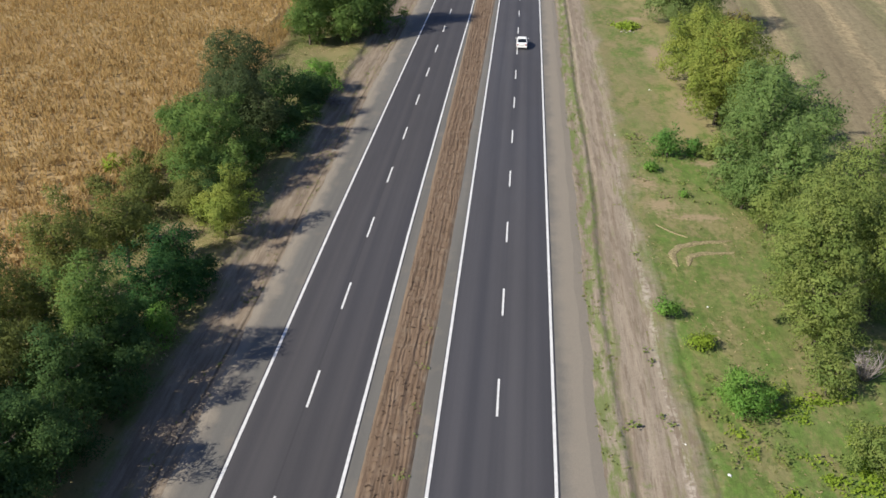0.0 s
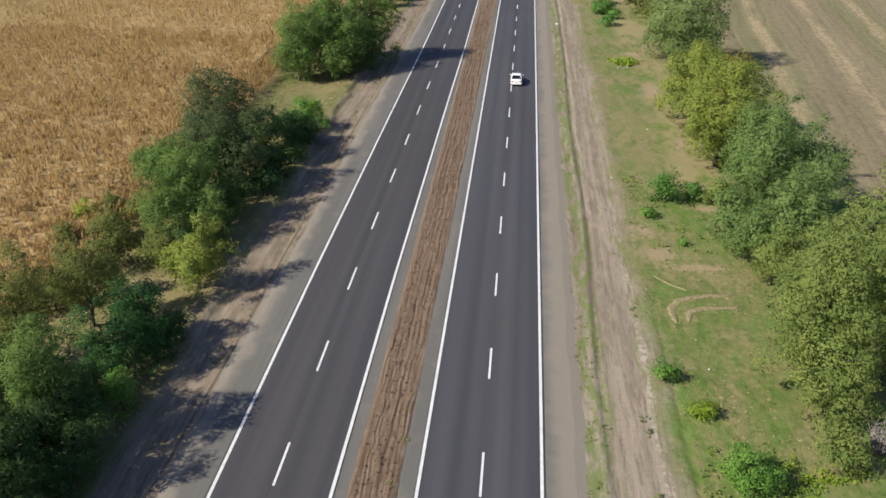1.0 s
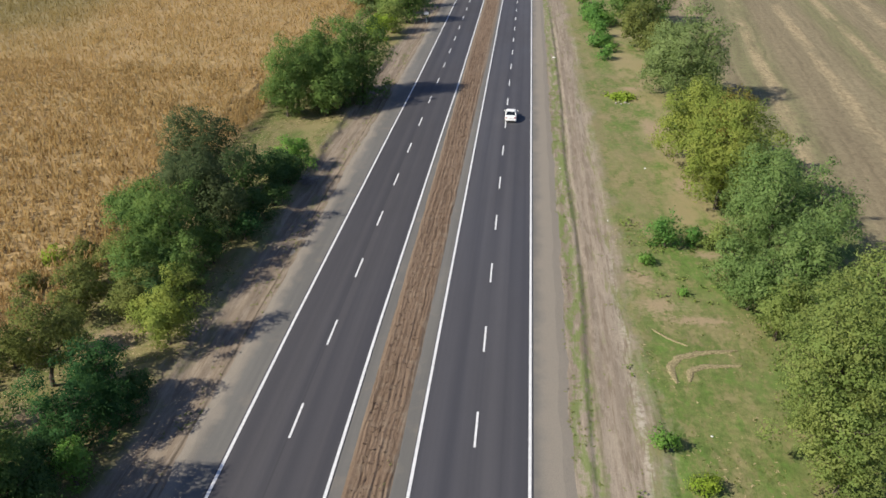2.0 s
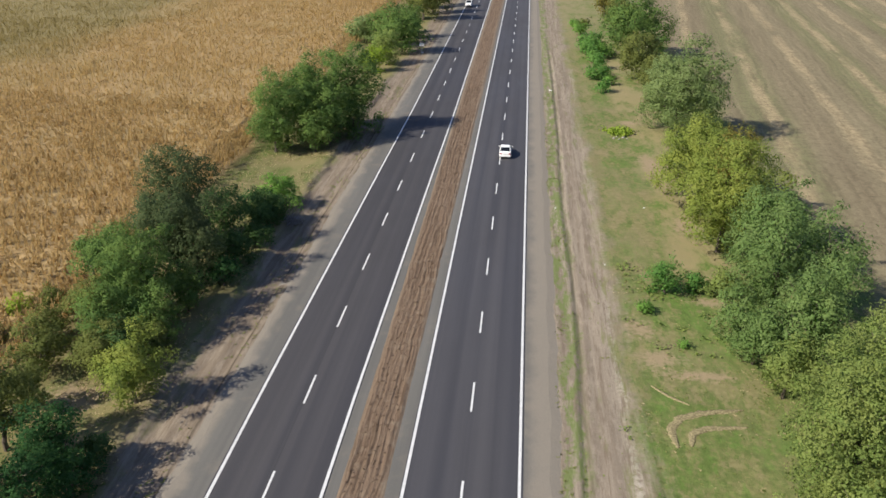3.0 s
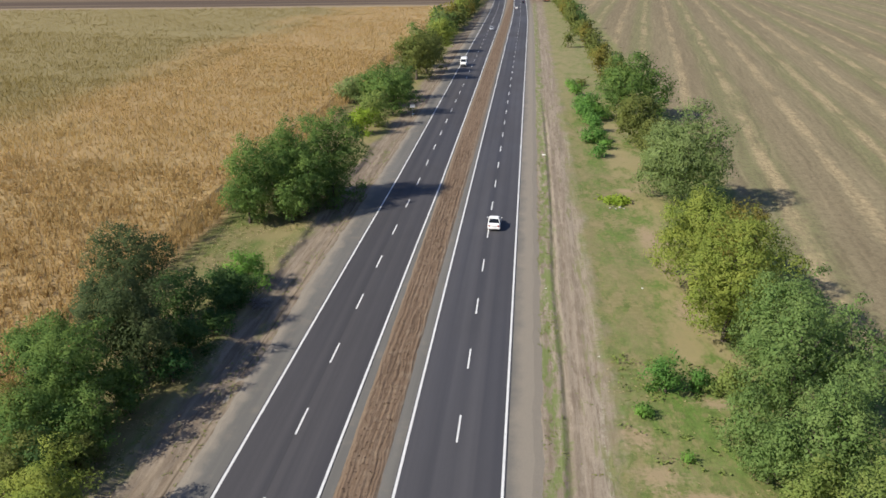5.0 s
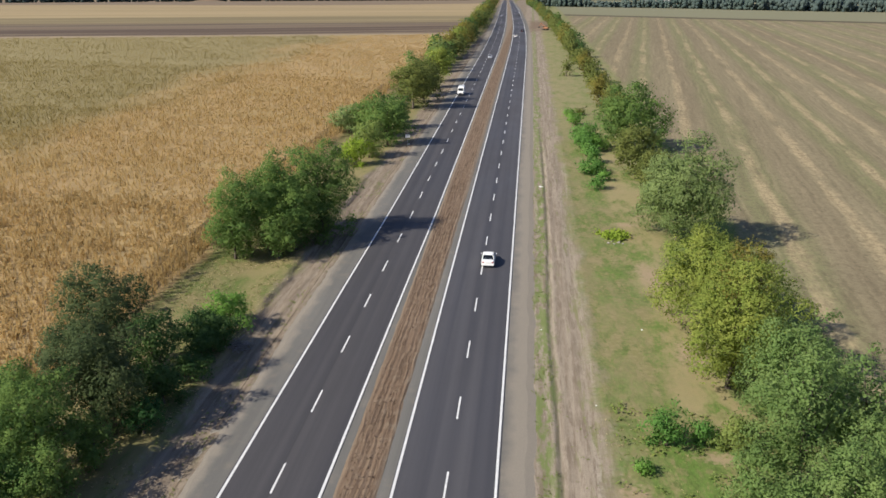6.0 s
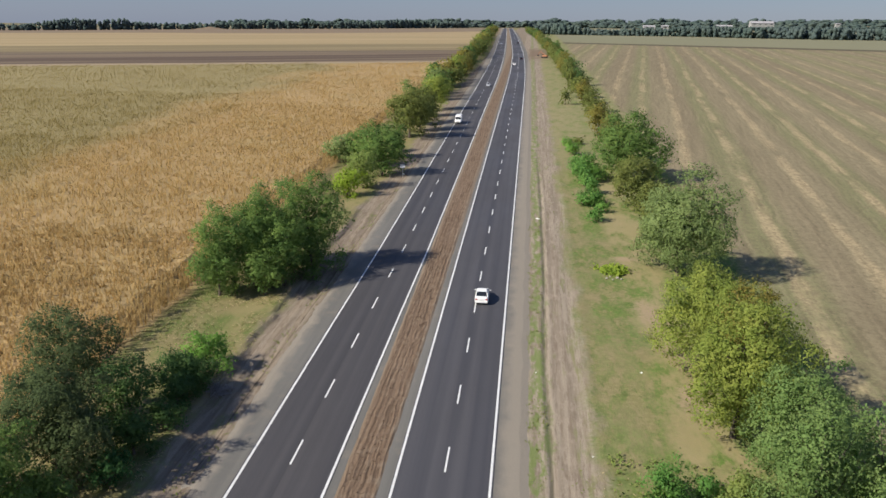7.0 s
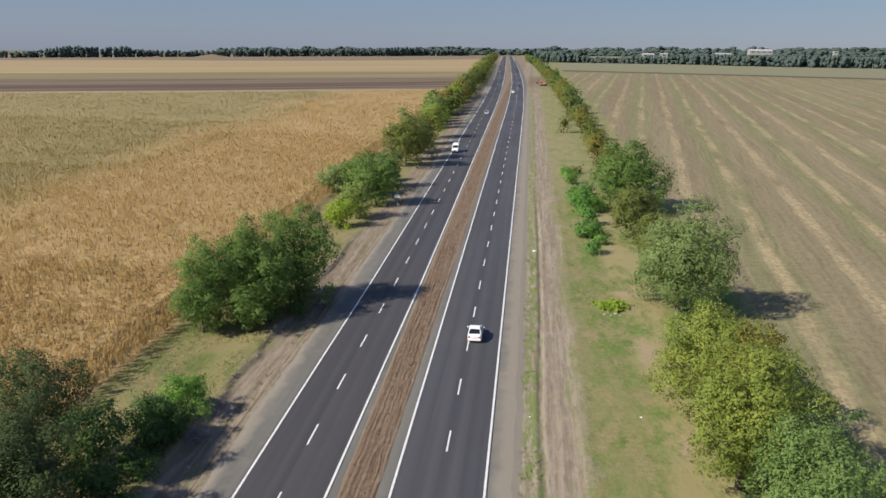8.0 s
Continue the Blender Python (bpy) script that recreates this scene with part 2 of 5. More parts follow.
    col = blend(nt, between(wob, 0.0, 1.0, 11.2, 13.8), col, earth_r)
    earth_l = blend(nt, step(nt, fac_noise(nt, stretched(nt, pos, 0.5, 0.12), 1.0, 5, 0.65), 0.56, 0.70, 0.0, 0.7), earth, (0.16, 0.165, 0.07))
    drain = maths(nt, "ABSOLUTE", maths(nt, "ADD", maths(nt, "MULTIPLY_ADD", maths(nt, "SUBTRACT", big, 0.5), 1.6, x), 20.0))
    earth_l = blend(nt, maths(nt, "MULTIPLY", step(nt, drain, 0.16, 0.03), step(nt, thin, 0.38, 0.55, 0.2, 0.75)), earth_l, (0.10, 0.078, 0.055))
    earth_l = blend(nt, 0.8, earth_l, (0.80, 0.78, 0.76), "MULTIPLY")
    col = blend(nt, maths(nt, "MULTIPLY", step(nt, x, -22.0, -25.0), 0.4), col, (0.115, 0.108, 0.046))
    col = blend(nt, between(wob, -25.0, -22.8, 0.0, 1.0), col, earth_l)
    # dug earth by the machine on the verge
    far_y0 = maths(nt, "MULTIPLY_ADD", maths(nt, "SUBTRACT", fac_noise(nt, pos, 0.12, 4), 0.5), 150.0, y)
    dug = maths(nt, "MULTIPLY", between(wob, 3.0, 7.0, 15.0, 22.0), between(far_y0, 570.0, 620.0, 700.0, 760.0))
    col = blend(nt, maths(nt, "MULTIPLY", dug, 0.9), col, (0.165, 0.118, 0.084))
    # bare spots worn or burnt into the grass
    for cx, cy, rx, ry in ((21.6, 84.6, 1.6, 1.1), (15.2, 73.6, 2.4, 1.7), (17.6, 71.2, 2.6, 0.8), (14.2, 78.5, 1.2, 2.2), (22.4, 104.0, 1.8, 3.0), (20.6, 149.0, 2.6, 1.4), (21.4, 127.0, 2.0, 4.0), (-32.0, 52.0, 1.8, 1.6), (-31.3, 44.8, 1.7, 1.6), (-30.4, 63.0, 2.6, 2.0)):
        far_x = maths(nt, "POWER", maths(nt, "DIVIDE", maths(nt, "SUBTRACT", x, cx), rx), 2.0)
        far_y = maths(nt, "POWER", maths(nt, "DIVIDE", maths(nt, "SUBTRACT", y, cy), ry), 2.0)
        spot = maths(nt, "MULTIPLY_ADD", maths(nt, "SUBTRACT", maths(nt, "ADD", fine, mid), 1.0), 2.6, maths(nt, "SQRT", maths(nt, "ADD", far_x, far_y)))
        col = blend(nt, step(nt, spot, 1.25, 0.35, 0.0, 0.8), col, (0.315, 0.235, 0.150))
    # the harvested field with swaths of straw
    cross = maths(nt, "MULTIPLY_ADD", y, -0.128, x)
    cross = maths(nt, "MULTIPLY_ADD", maths(nt, "SUBTRACT", fac_noise(nt, pos, 0.012, 3), 0.5), 4.0, cross)
    cross = maths(nt, "MULTIPLY_ADD", maths(nt, "SUBTRACT", mid, 0.5), 2.6, cross)
    cross = maths(nt, "MULTIPLY_ADD", maths(nt, "SUBTRACT", fine, 0.5), 1.6, cross)
    tone = fac_noise(nt, nd(nt, "CombineXYZ", {0: maths(nt, "MULTIPLY", cross, 0.09), 1: maths(nt, "MULTIPLY", y, 0.0025)}).outputs[0], 1.0, 3)
    wave = maths(nt, "SINE", maths(nt, "MULTIPLY", cross, 2 * math.pi / 11.2))
    wave2 = maths(nt, "SINE", maths(nt, "MULTIPLY_ADD", cross, 2 * math.pi / 22.4, 1.1))
    stub = blend(nt, step(nt, tone, 0.38, 0.62), (0.192, 0.158, 0.098), (0.236, 0.202, 0.122))
    stub = blend(nt, maths(nt, "MULTIPLY", step(nt, wave2, -0.1, 0.9), step(nt, fine, 0.2, 0.6)), stub, (0.168, 0.178, 0.080))
    straw = maths(nt, "MULTIPLY", step(nt, wave, 0.52, 0.98), step(nt, fac_noise(nt, stretched(nt, pos, 0.12, 0.03), 1.0, 5, 0.7), 0.36, 0.58))
    stub = blend(nt, maths(nt, "MULTIPLY", straw, step(nt, y, 700.0, 180.0, 0.50, 0.78)), stub, (0.425, 0.335, 0.195))
    stub = blend(nt, step(nt, fac_noise(nt, pos, 0.6, 6, 0.75), 0.42, 0.66, 0.0, 0.55), stub, (0.13, 0.105, 0.066))
    stub = blend(nt, step(nt, fine, 0.45, 0.72, 0.0, 0.5), stub, (0.30, 0.245, 0.15))
    stub = blend(nt, step(nt, fac_noise(nt, stretched(nt, pos, 1.0, 0.6), 1.4, 5, 0.75), 0.48, 0.66, 0.0, 0.55), stub, (0.115, 0.092, 0.06))
    rows = fac_noise(nt, nd(nt, "CombineXYZ", {0: maths(nt, "MULTIPLY", cross, 1.3), 1: maths(nt, "MULTIPLY", y, 0.03)}).outputs[0], 1.0, 5, 0.7)
    stub = blend(nt, step(nt, rows, 0.50, 0.64, 0.0, 0.5), stub, (0.128, 0.104, 0.064))
    stub = blend(nt, step(nt, rows, 0.48, 0.36, 0.0, 0.4), stub, (0.300, 0.246, 0.152))
    far_r = maths(nt, "MULTIPLY_ADD", x, 0.21, y)
    stub = blend(nt, step(nt, far_r, 858.0, 864.0), stub, (0.095, 0.080, 0.052))
    stub = blend(nt, step(nt, far_r, 886.0, 896.0), stub, (0.192, 0.186, 0.116))
    col = blend(nt, step(nt, wob, 35.5, 39.0), col, stub)
    # the maize field's floor, ploughed land and stubble behind it
    crop = blend(nt, step(nt, fine, 0.3, 0.7), (0.23, 0.16, 0.08), (0.34, 0.25, 0.12))
    edge1 = maths(nt, "MULTIPLY_ADD", x, -0.45, y)
    edge2 = maths(nt, "MULTIPLY_ADD", x, -0.58, y)
    edge3 = maths(nt, "MULTIPLY_ADD", x, -1.41, y)
    band = fac_noise(nt, nd(nt, "CombineXYZ", {0: maths(nt, "MULTIPLY", edge2, 0.045), 1: maths(nt, "MULTIPLY", x, 0.002)}).outputs[0], 1.0, 4)
    plough = blend(nt, step(nt, band, 0.4, 0.6), (0.098, 0.072, 0.054), (0.165, 0.128, 0.088))
    col2 = blend(nt, step(nt, edge1, 534.0, 538.0), crop, (0.285, 0.225, 0.145))
    col2 = blend(nt, step(nt, edge1, 571.0, 578.0), col2, plough)
    col2 = blend(nt, step(nt, maths(nt, "MULTIPLY_ADD", x, -0.5, y), 708.0, 722.0), col2, blend(nt, step(nt, band, 0.42, 0.58), (0.185, 0.150, 0.085), (0.245, 0.195, 0.110)))
    col2 = blend(nt, step(nt, edge2, 832.0, 848.0), col2, blend(nt, step(nt, band, 0.4, 0.6), (0.275, 0.212, 0.118), (0.325, 0.252, 0.142)))
    col2 = blend(nt, step(nt, edge3, 1655.0, 1675.0), col2, (0.19, 0.145, 0.10))
    col = blend(nt, step(nt, wob, -36.0, -38.0), col, col2)
    # the far plain
    away = maths(nt, "MULTIPLY_ADD", maths(nt, "ABSOLUTE", x), 0.1, y)
    plain_col = blend(nt, step(nt, fac_noise(nt, stretched(nt, pos, 0.004, 0.0012), 1.0, 4), 0.42, 0.58), (0.075, 0.085, 0.045), (0.24, 0.20, 0.12))
    col = blend(nt, step(nt, away, 2000.0, 2500.0), col, plain_col)
    nt.links.new(col, b.inputs["Base Color"])
    relief(nt, b, maths(nt, "ADD", fine, maths(nt, "MULTIPLY", grain, 0.4)), 0.5, 0.12)
    return m


ASPHALT_L = asphalt("asphalt_old", (0.047, 0.0455, 0.049), (0.072, 0.0675, 0.068), 3.1, (-13.6, -11.0), -12.82)
ASPHALT_R = asphalt("asphalt_new", (0.0495, 0.0490, 0.055), (0.077, 0.0742, 0.078), 7.7, (-2.6, -1.0, 1.1, 2.6), 3.60)
GRAVEL = gravel("shoulder_gravel", (0.130, 0.125, 0.113), (0.165, 0.157, 0.139))
SOIL = soil("median_soil", (0.152, 0.104, 0.069), (0.188, 0.133, 0.091), (0.226, 0.172, 0.120))
GROUND = ground_material()
PAINT = plain("road_paint", (0.62, 0.62, 0.60), 0.6, 0.3, 0.0, 0.08, 3.0)
BARK = bark("bark", (0.06, 0.048, 0.036), (0.15, 0.125, 0.10))
DRY_WOOD = bark("dry_wood", (0.19, 0.165, 0.15), (0.30, 0.27, 0.25))
LEAVES = {
    "robinia": leaf("leaves_dark_green", (0.132, 0.226, 0.064), (0.204, 0.300, 0.078)),
    "deep": leaf("leaves_deep_green", (0.078, 0.150, 0.052), (0.125, 0.208, 0.064)),
    "dusky": leaf("leaves_dusky_green", (0.090, 0.130, 0.056), (0.128, 0.164, 0.070)),
    "forest": leaf("leaves_forest_green", (0.050, 0.128, 0.044), (0.078, 0.175, 0.054)),
    "olive": leaf("leaves_olive", (0.170, 0.206, 0.060), (0.236, 0.262, 0.076)),
    "yellow": leaf("leaves_yellow_olive", (0.262, 0.332, 0.074), (0.346, 0.388, 0.090)),
    "grey": leaf("leaves_grey_green", (0.228, 0.308, 0.112), (0.300, 0.378, 0.148)),
    "sage": leaf("leaves_sage_green", (0.184, 0.286, 0.090), (0.256, 0.352, 0.118)),
    "apple": leaf("leaves_apple_green", (0.222, 0.302, 0.084), (0.312, 0.366, 0.108)),
    "rust": leaf("leaves_rusty", (0.262, 0.225, 0.058), (0.255, 0.260, 0.066)),
    "bright": leaf("leaves_bright_green", (0.180, 0.350, 0.074), (0.235, 0.400, 0.085)),
    "lime": leaf("leaves_lime", (0.27, 0.39, 0.05), (0.34, 0.44, 0.06)),
    "emerald": leaf("leaves_emerald", (0.142, 0.300, 0.072), (0.192, 0.350, 0.086)),
    "weed": leaf("leaves_of_weeds", (0.30, 0.42, 0.06), (0.36, 0.46, 0.07)),
}
# far leaves, with the blue-grey of haze mixed into their base colour
HAZED_WOODS, nt, b = material("haze_tinted_far_leaves", 1.0, 0.0)
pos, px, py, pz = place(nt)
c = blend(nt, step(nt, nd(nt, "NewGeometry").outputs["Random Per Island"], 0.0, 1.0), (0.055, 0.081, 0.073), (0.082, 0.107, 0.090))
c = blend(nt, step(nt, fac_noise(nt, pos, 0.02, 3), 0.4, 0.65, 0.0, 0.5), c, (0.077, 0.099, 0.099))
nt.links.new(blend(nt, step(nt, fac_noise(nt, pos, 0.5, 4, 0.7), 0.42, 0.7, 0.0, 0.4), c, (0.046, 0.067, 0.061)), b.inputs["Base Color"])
CORN = leaf("dry_maize", (0.455, 0.318, 0.134), (0.520, 0.376, 0.166), 0.5, 0.7, True)
STRAW = leaf("dry_straw", (0.38, 0.31, 0.165), (0.46, 0.38, 0.21), 0.2, 0.8)
MOWN = plain("mown_grass", (0.235, 0.198, 0.108), 0.95, 0.1, 0.0, 0.4, 7.0)
GRASS = leaf("grass_blades", (0.185, 0.225, 0.066), (0.235, 0.245, 0.085), 0.4, 0.7)


# ---- shapes ----
TABLE = np.random.RandomState(5).rand(256, 256)


def vnoise(x, y, scale, seed=0):
    """Smooth random heights, -0.5 to 0.5, with waves about `scale` metres long."""
    u, v = np.asarray(x, float) / scale + seed * 17.3, np.asarray(y, float) / scale + seed * 9.1
    iu, iv = np.floor(u).astype(int), np.floor(v).astype(int)
    fu, fv = u - iu, v - iv
    fu, fv = fu * fu * (3 - 2 * fu), fv * fv * (3 - 2 * fv)
    a, b = TABLE[iu % 256, iv % 256], TABLE[(iu + 1) % 256, iv % 256]
    c, d = TABLE[iu % 256, (iv + 1) % 256], TABLE[(iu + 1) % 256, (iv + 1) % 256]
    return (a * (1 - fu) + b * fu) * (1 - fv) + (c * (1 - fu) + d * fu) * fv - 0.5


FALL_Y = np.arange(-600.0, 5400.0, 10.0)
FALL_Z = np.convolve(np.pad(np.interp(FALL_Y, (380, 600, 1000, 1500, 3000, 5400), (0, -2, -7, -20, -60, -123)), 8, "edge"), np.ones(17) / 17, "valid")


def lie(y):
    """The height of the land: level, then falling gently away past the crest."""
    return np.interp(y, FALL_Y, FALL_Z)


def swell(x, y):
    """Far off, the plain is higher to the right than to the left."""
    r = np.clip((np.asarray(y, float) - 700) / 800, 0, 1)
    return 0.016 * np.clip(x, -2600, 2600) * r * r * (3 - 2 * r)


def bend(y):
    """How far the road has swung to the left."""
    y = np.asarray(y, float)
    return np.where(y < 380, 0, np.where(y < 729, -3.94e-5 * (y - 380) ** 2, -4.80 - 0.0275 * (y - 729)))


def ease(y):
    """The left carriageway drifts a little against the right one."""
    return np.interp(y, (30, 66, 120, 150, 200, 255, 400, 600, 780, 1000), (-0.1, -0.2, 0.0, 0.2, 0.15, 0.05, -0.3, -1.0, -0.7, -0.2))


def mesh_of(name, verts, faces):
    me = bpy.data.meshes.new(name)
    me.from_pydata([tuple(v) for v in verts], [], faces)
    me.update()
    return me


def quads(name, v, soft=None):
    """A mesh of loose four-cornered leaves from an array n x 4 x 3; soft: the way each bough faces, to round its shading."""
    v = np.ascontiguousarray(v, np.float32).reshape(-1, 3)
    n = len(v) // 4
    me = bpy.data.meshes.new(name)
    me.vertices.add(len(v))
    me.vertices.foreach_set("co", v.ravel())
    me.loops.add(len(v))
    me.loops.foreach_set("vertex_index", np.arange(len(v), dtype=np.int32))
    me.polygons.add(n)
    me.polygons.foreach_set("loop_start", np.arange(0, 4 * n, 4, dtype=np.int32))
    me.update(calc_edges=True)
    if soft is not None:
        me.normals_split_custom_set_from_vertices(np.repeat(soft, 4, axis=0).tolist())
    return me


def facing_up(v, share=0.6):
    """Turns leaves so that their upper side is outside; returns them and a softened way to face."""
    g = np.cross(v[:, 1] - v[:, 0], v[:, 3] - v[:, 0])
    g /= np.linalg.norm(g, axis=1)[:, None] + 1e-9
    back = g[:, 2] < 0
    v = v.copy()
    v[back] = v[back][:, ::-1]
    g[back] *= -1
    f = (1 - share) * g + share * np.array([0, 0, 1.0])
    return v, f / np.linalg.norm(f, axis=1)[:, None]


def sheet(name, xs, ys, height, mat, smooth=True):
    """A grid over xs (by column, may vary by row) and ys, at height(x, y)."""
    xs = np.asarray(xs, float)
    ys = np.asarray(ys, float)
    gx = np.broadcast_to(xs, (len(ys), xs.shape[-1])) if xs.ndim == 1 else xs
    gy = np.broadcast_to(ys[:, None], gx.shape)
    gz = height(gx, gy)
    v = np.stack([gx, gy, gz], -1).reshape(-1, 3)
    w = gx.shape[1]
    r, c = np.meshgrid(np.arange(len(ys) - 1), np.arange(w - 1), indexing="ij")
    i = (r * w + c).ravel()
    me = mesh_of(name, v, np.stack([i, i + 1, i + w + 1, i + w], -1).tolist())
    me.materials.append(mat)
    if smooth:
        me.polygons.foreach_set("use_smooth", [True] * len(me.polygons))
    return me


def child(name, me, parent, label=""):
    ob = new(name, me)
    ob.parent = parent
    return tagged(ob, label) if label else ob


def part(name, bm, mat, parent, label="", smooth=False):
    me = bpy.data.meshes.new(name)
    bm.to_mesh(me)
    bm.free()
    me.materials.append(mat)
    if smooth:
        me.polygons.foreach_set("use_smooth", [True] * len(me.polygons))
    return child(name, me, parent, label)


def thing(name, m, label, category, group=""):
    ob = new(name)
    ob.empty_display_size = 0.3
    ob.matrix_world = m
    return tagged(ob, label, category, group)


def box(bm, x0, x1, y0, y1, z0, z1, bevel=0.0):
    r = bmesh.ops.create_cube(bm, size=1.0, matrix=Matrix.Translation(((x0 + x1) / 2, (y0 + y1) / 2, (z0 + z1) / 2)) @ Matrix.Diagonal((x1 - x0, y1 - y0, z1 - z0, 1)))
    if bevel:
        edges = list({e for v in r["verts"] for e in v.link_edges})
        bmesh.ops.bevel(bm, geom=edges, offset=bevel, segments=2, affect="EDGES", profile=0.6)
    return bm


def tube(bm, a, b, ra, rb, sides=7):
    """A tapered limb from a to b."""
    a, b = Vector(a), Vector(b)
    q = (b - a).to_track_quat("Z", "Y").to_matrix().to_4x4()
    ring = []
    for p, r in ((a, ra), (b, rb)):
        ring.append([bm.verts.new(p + q.to_3x3() @ Vector((r * math.cos(2 * math.pi * k / sides), r * math.sin(2 * math.pi * k / sides), 0))) for k in range(sides)])
    for k in range(sides):
        bm.faces.new((ring[0][k], ring[0][(k + 1) % sides], ring[1][(k + 1) % sides], ring[1][k]))
    bm.faces.new(list(reversed(ring[0])))
    bm.faces.new(ring[1])


# ---- the land ----
def land(x, y):
    """Height of the earth: the fall of the land, ruts and wheel tracks beside the road, small unevenness."""
    z = lie(y) + swell(x, y)
    wide = vnoise(x, y, 9.0, 1) * 0.22 + vnoise(x, y, 2.3, 2) * 0.08
    off = np.clip((np.abs(x + 6.3) - 13.0) / 4.0, 0, 1)
    z = z + wide * off - 0.03
    sway = vnoise(0 * x, y, 30.0, 3) * 0.8
    near = np.clip((260 - y) / 60, 0, 1)
    for c, w, d in ((8.55, 0.26, -0.12), (8.1, 0.3, 0.06), (9.6, 0.45, -0.03), (11.4, 0.45, -0.035), (12.9, 0.6, 0.05), (-20.6, 0.35, -0.08), (-22.2, 0.4, -0.07), (-19.6, 0.3, 0.06)):
        z = z + near * d * np.exp(-(((x + sway - c) / w) ** 2))
    z = z - np.clip((-20.0 - x) / 5.0, 0, 1) * np.clip((x + 33.0) / 5.0, 0, 1) * 0.25
    z = z - 0.08 * np.clip((64 - y) / 10, 0, 1) * np.exp(-(((x + sway * 0.5 - 13.5) / 0.2) ** 2))
    # the crumbling bank where the wheel track was cut into the grass
    bank = np.clip((-23.3 + vnoise(0 * x, y, 5.0, 24) * 1.4 + vnoise(x, y, 1.1, 25) * 0.8 - x) / 0.45, 0, 1) * np.clip((x + 29.0) / 4.0, 0, 1)
    z = z + 0.42 * bank * np.clip((y - 52) / 8, 0, 1) * np.clip((190 - y) / 20, 0, 1)
    return z


LX = np.unique(np.concatenate([np.arange(-4200, -400, 200), np.arange(-400, -60, 20), np.arange(-60, -26, 1.5), np.arange(-26, -16, 0.3), np.arange(-16, 5, 3), np.arange(5, 15, 0.2), np.arange(15, 42, 1.2), np.arange(42, 120, 6), np.arange(120, 400, 20), np.arange(400, 4300, 200)]))
LY = np.unique(np.concatenate([np.arange(-300, 20, 20), np.arange(20, 150, 1.1), np.arange(150, 300, 3), np.arange(300, 700, 12), np.arange(700, 1700, 30), np.arange(1700, 4900, 120)]))
ground = tagged(new("ground", sheet("ground", LX, LY, land, GROUND)), "grassy verges, bare earth tracks and open farm fields", "ground", kind="structure")

# ---- the road: two carriageways, their shoulders, the strip of soil between ----
RY = np.unique(np.concatenate([np.arange(-80, 200, 4), np.arange(200, 700, 10), np.arange(700, 2100, 30)])).astype(float)


def slab(name, x0, x1, top, mat, drift, ragged=(0.0, 0.0), deep=0.35, foot=-0.07):
    """A strip along the road with thickness; ragged: unevenness of its left and right edge."""
    ys = np.unique(np.concatenate([RY, np.arange(20, 160, 0.7)])) if max(ragged) else RY
    cx = bend(ys) + (ease(ys) if drift else 0)
    e0 = x0 + cx + ragged[0] * (vnoise(0 * ys, ys, 3.5, x0) + 0.6 * vnoise(0 * ys, ys, 0.9, x0 + 2))
    e1 = x1 + cx + ragged[1] * (vnoise(0 * ys, ys, 3.5, x1) + 0.6 * vnoise(0 * ys, ys, 0.9, x1 + 2))
    zt = lie(ys)
    run = min(1.1, 0.35 * (x1 - x0))
    left = ((e0, foot), (e0 + run, top)) if ragged[0] else ((e0 - 0.05, top - deep), (e0, top))
    right = ((e1 - run, top), (e1, foot)) if ragged[1] else ((e1, top), (e1 + 0.05, top - deep))
    cols = [np.stack([e, ys, zt + h], -1) for e, h in left + right]
    v = np.stack(cols, 1).reshape(-1, 3)
    n = len(ys)
    faces = [(4 * r + c, 4 * r + c + 1, 4 * r + c + 5, 4 * r + c + 4) for r in range(n - 1) for c in range(3)]
    me = mesh_of(name, v, faces)
    me.materials.append(mat)
    return me


road_l = tagged(new("road", slab("road", -16.40, -8.70, 0.09, ASPHALT_L, True)), "dark asphalt carriageway with white lane markings", "road", "carriageways", "structure")
road_r = tagged(new("road", slab("road", -4.02, 3.95, 0.09, ASPHALT_R, False)), "dark bluish asphalt carriageway with white lane markings", "road", "carriageways", "structure")
for x0, x1, drift, rag, foot in ((-19.8, -16.40, True, (0.6, 0), -0.07), (-8.70, -7.6, True, (0, 0.12), 0.035), (-5.45, -4.02, False, (0.2, 0), 0.03), (3.95, 7.0, False, (0, 0.35), -0.07)):
    tagged(new("shoulder", slab("shoulder", x0, x1, 0.06, GRAVEL, drift, rag, 0.14, foot)), "grey compacted gravel road shoulder", "shoulder", "road shoulders", "structure")


def stripe(name, x, w, y0, y1, drift, parent, taper=0.0):
    ys = np.arange(y0, y1 + 0.01, 4.0) if y1 - y0 < 5 else RY[(RY >= y0) & (RY <= y1)]
    cx = x + bend(ys) + (ease(ys) if drift else 0)
    half = w / 2 * (1 + 0.06 * vnoise(0 * ys, ys, 1.7, x))
    t, b = lie(ys) + 0.097, lie(ys) + 0.08
    v = np.stack([np.stack([cx - half, ys, b], -1), np.stack([cx - half, ys, t], -1), np.stack([cx + half, ys, t], -1), np.stack([cx + half, ys, b], -1)], 1).reshape(-1, 3)
    faces = [(4 * r + c, 4 * r + c + 1, 4 * r + c + 5, 4 * r + c + 4) for r in range(len(ys) - 1) for c in range(3)]
    faces += [(0, 1, 2, 3), tuple(4 * (len(ys) - 1) + c for c in (3, 2, 1, 0))]
    me = mesh_of(name, v, faces)
    me.materials.append(PAINT)
    return child(name, me, parent)


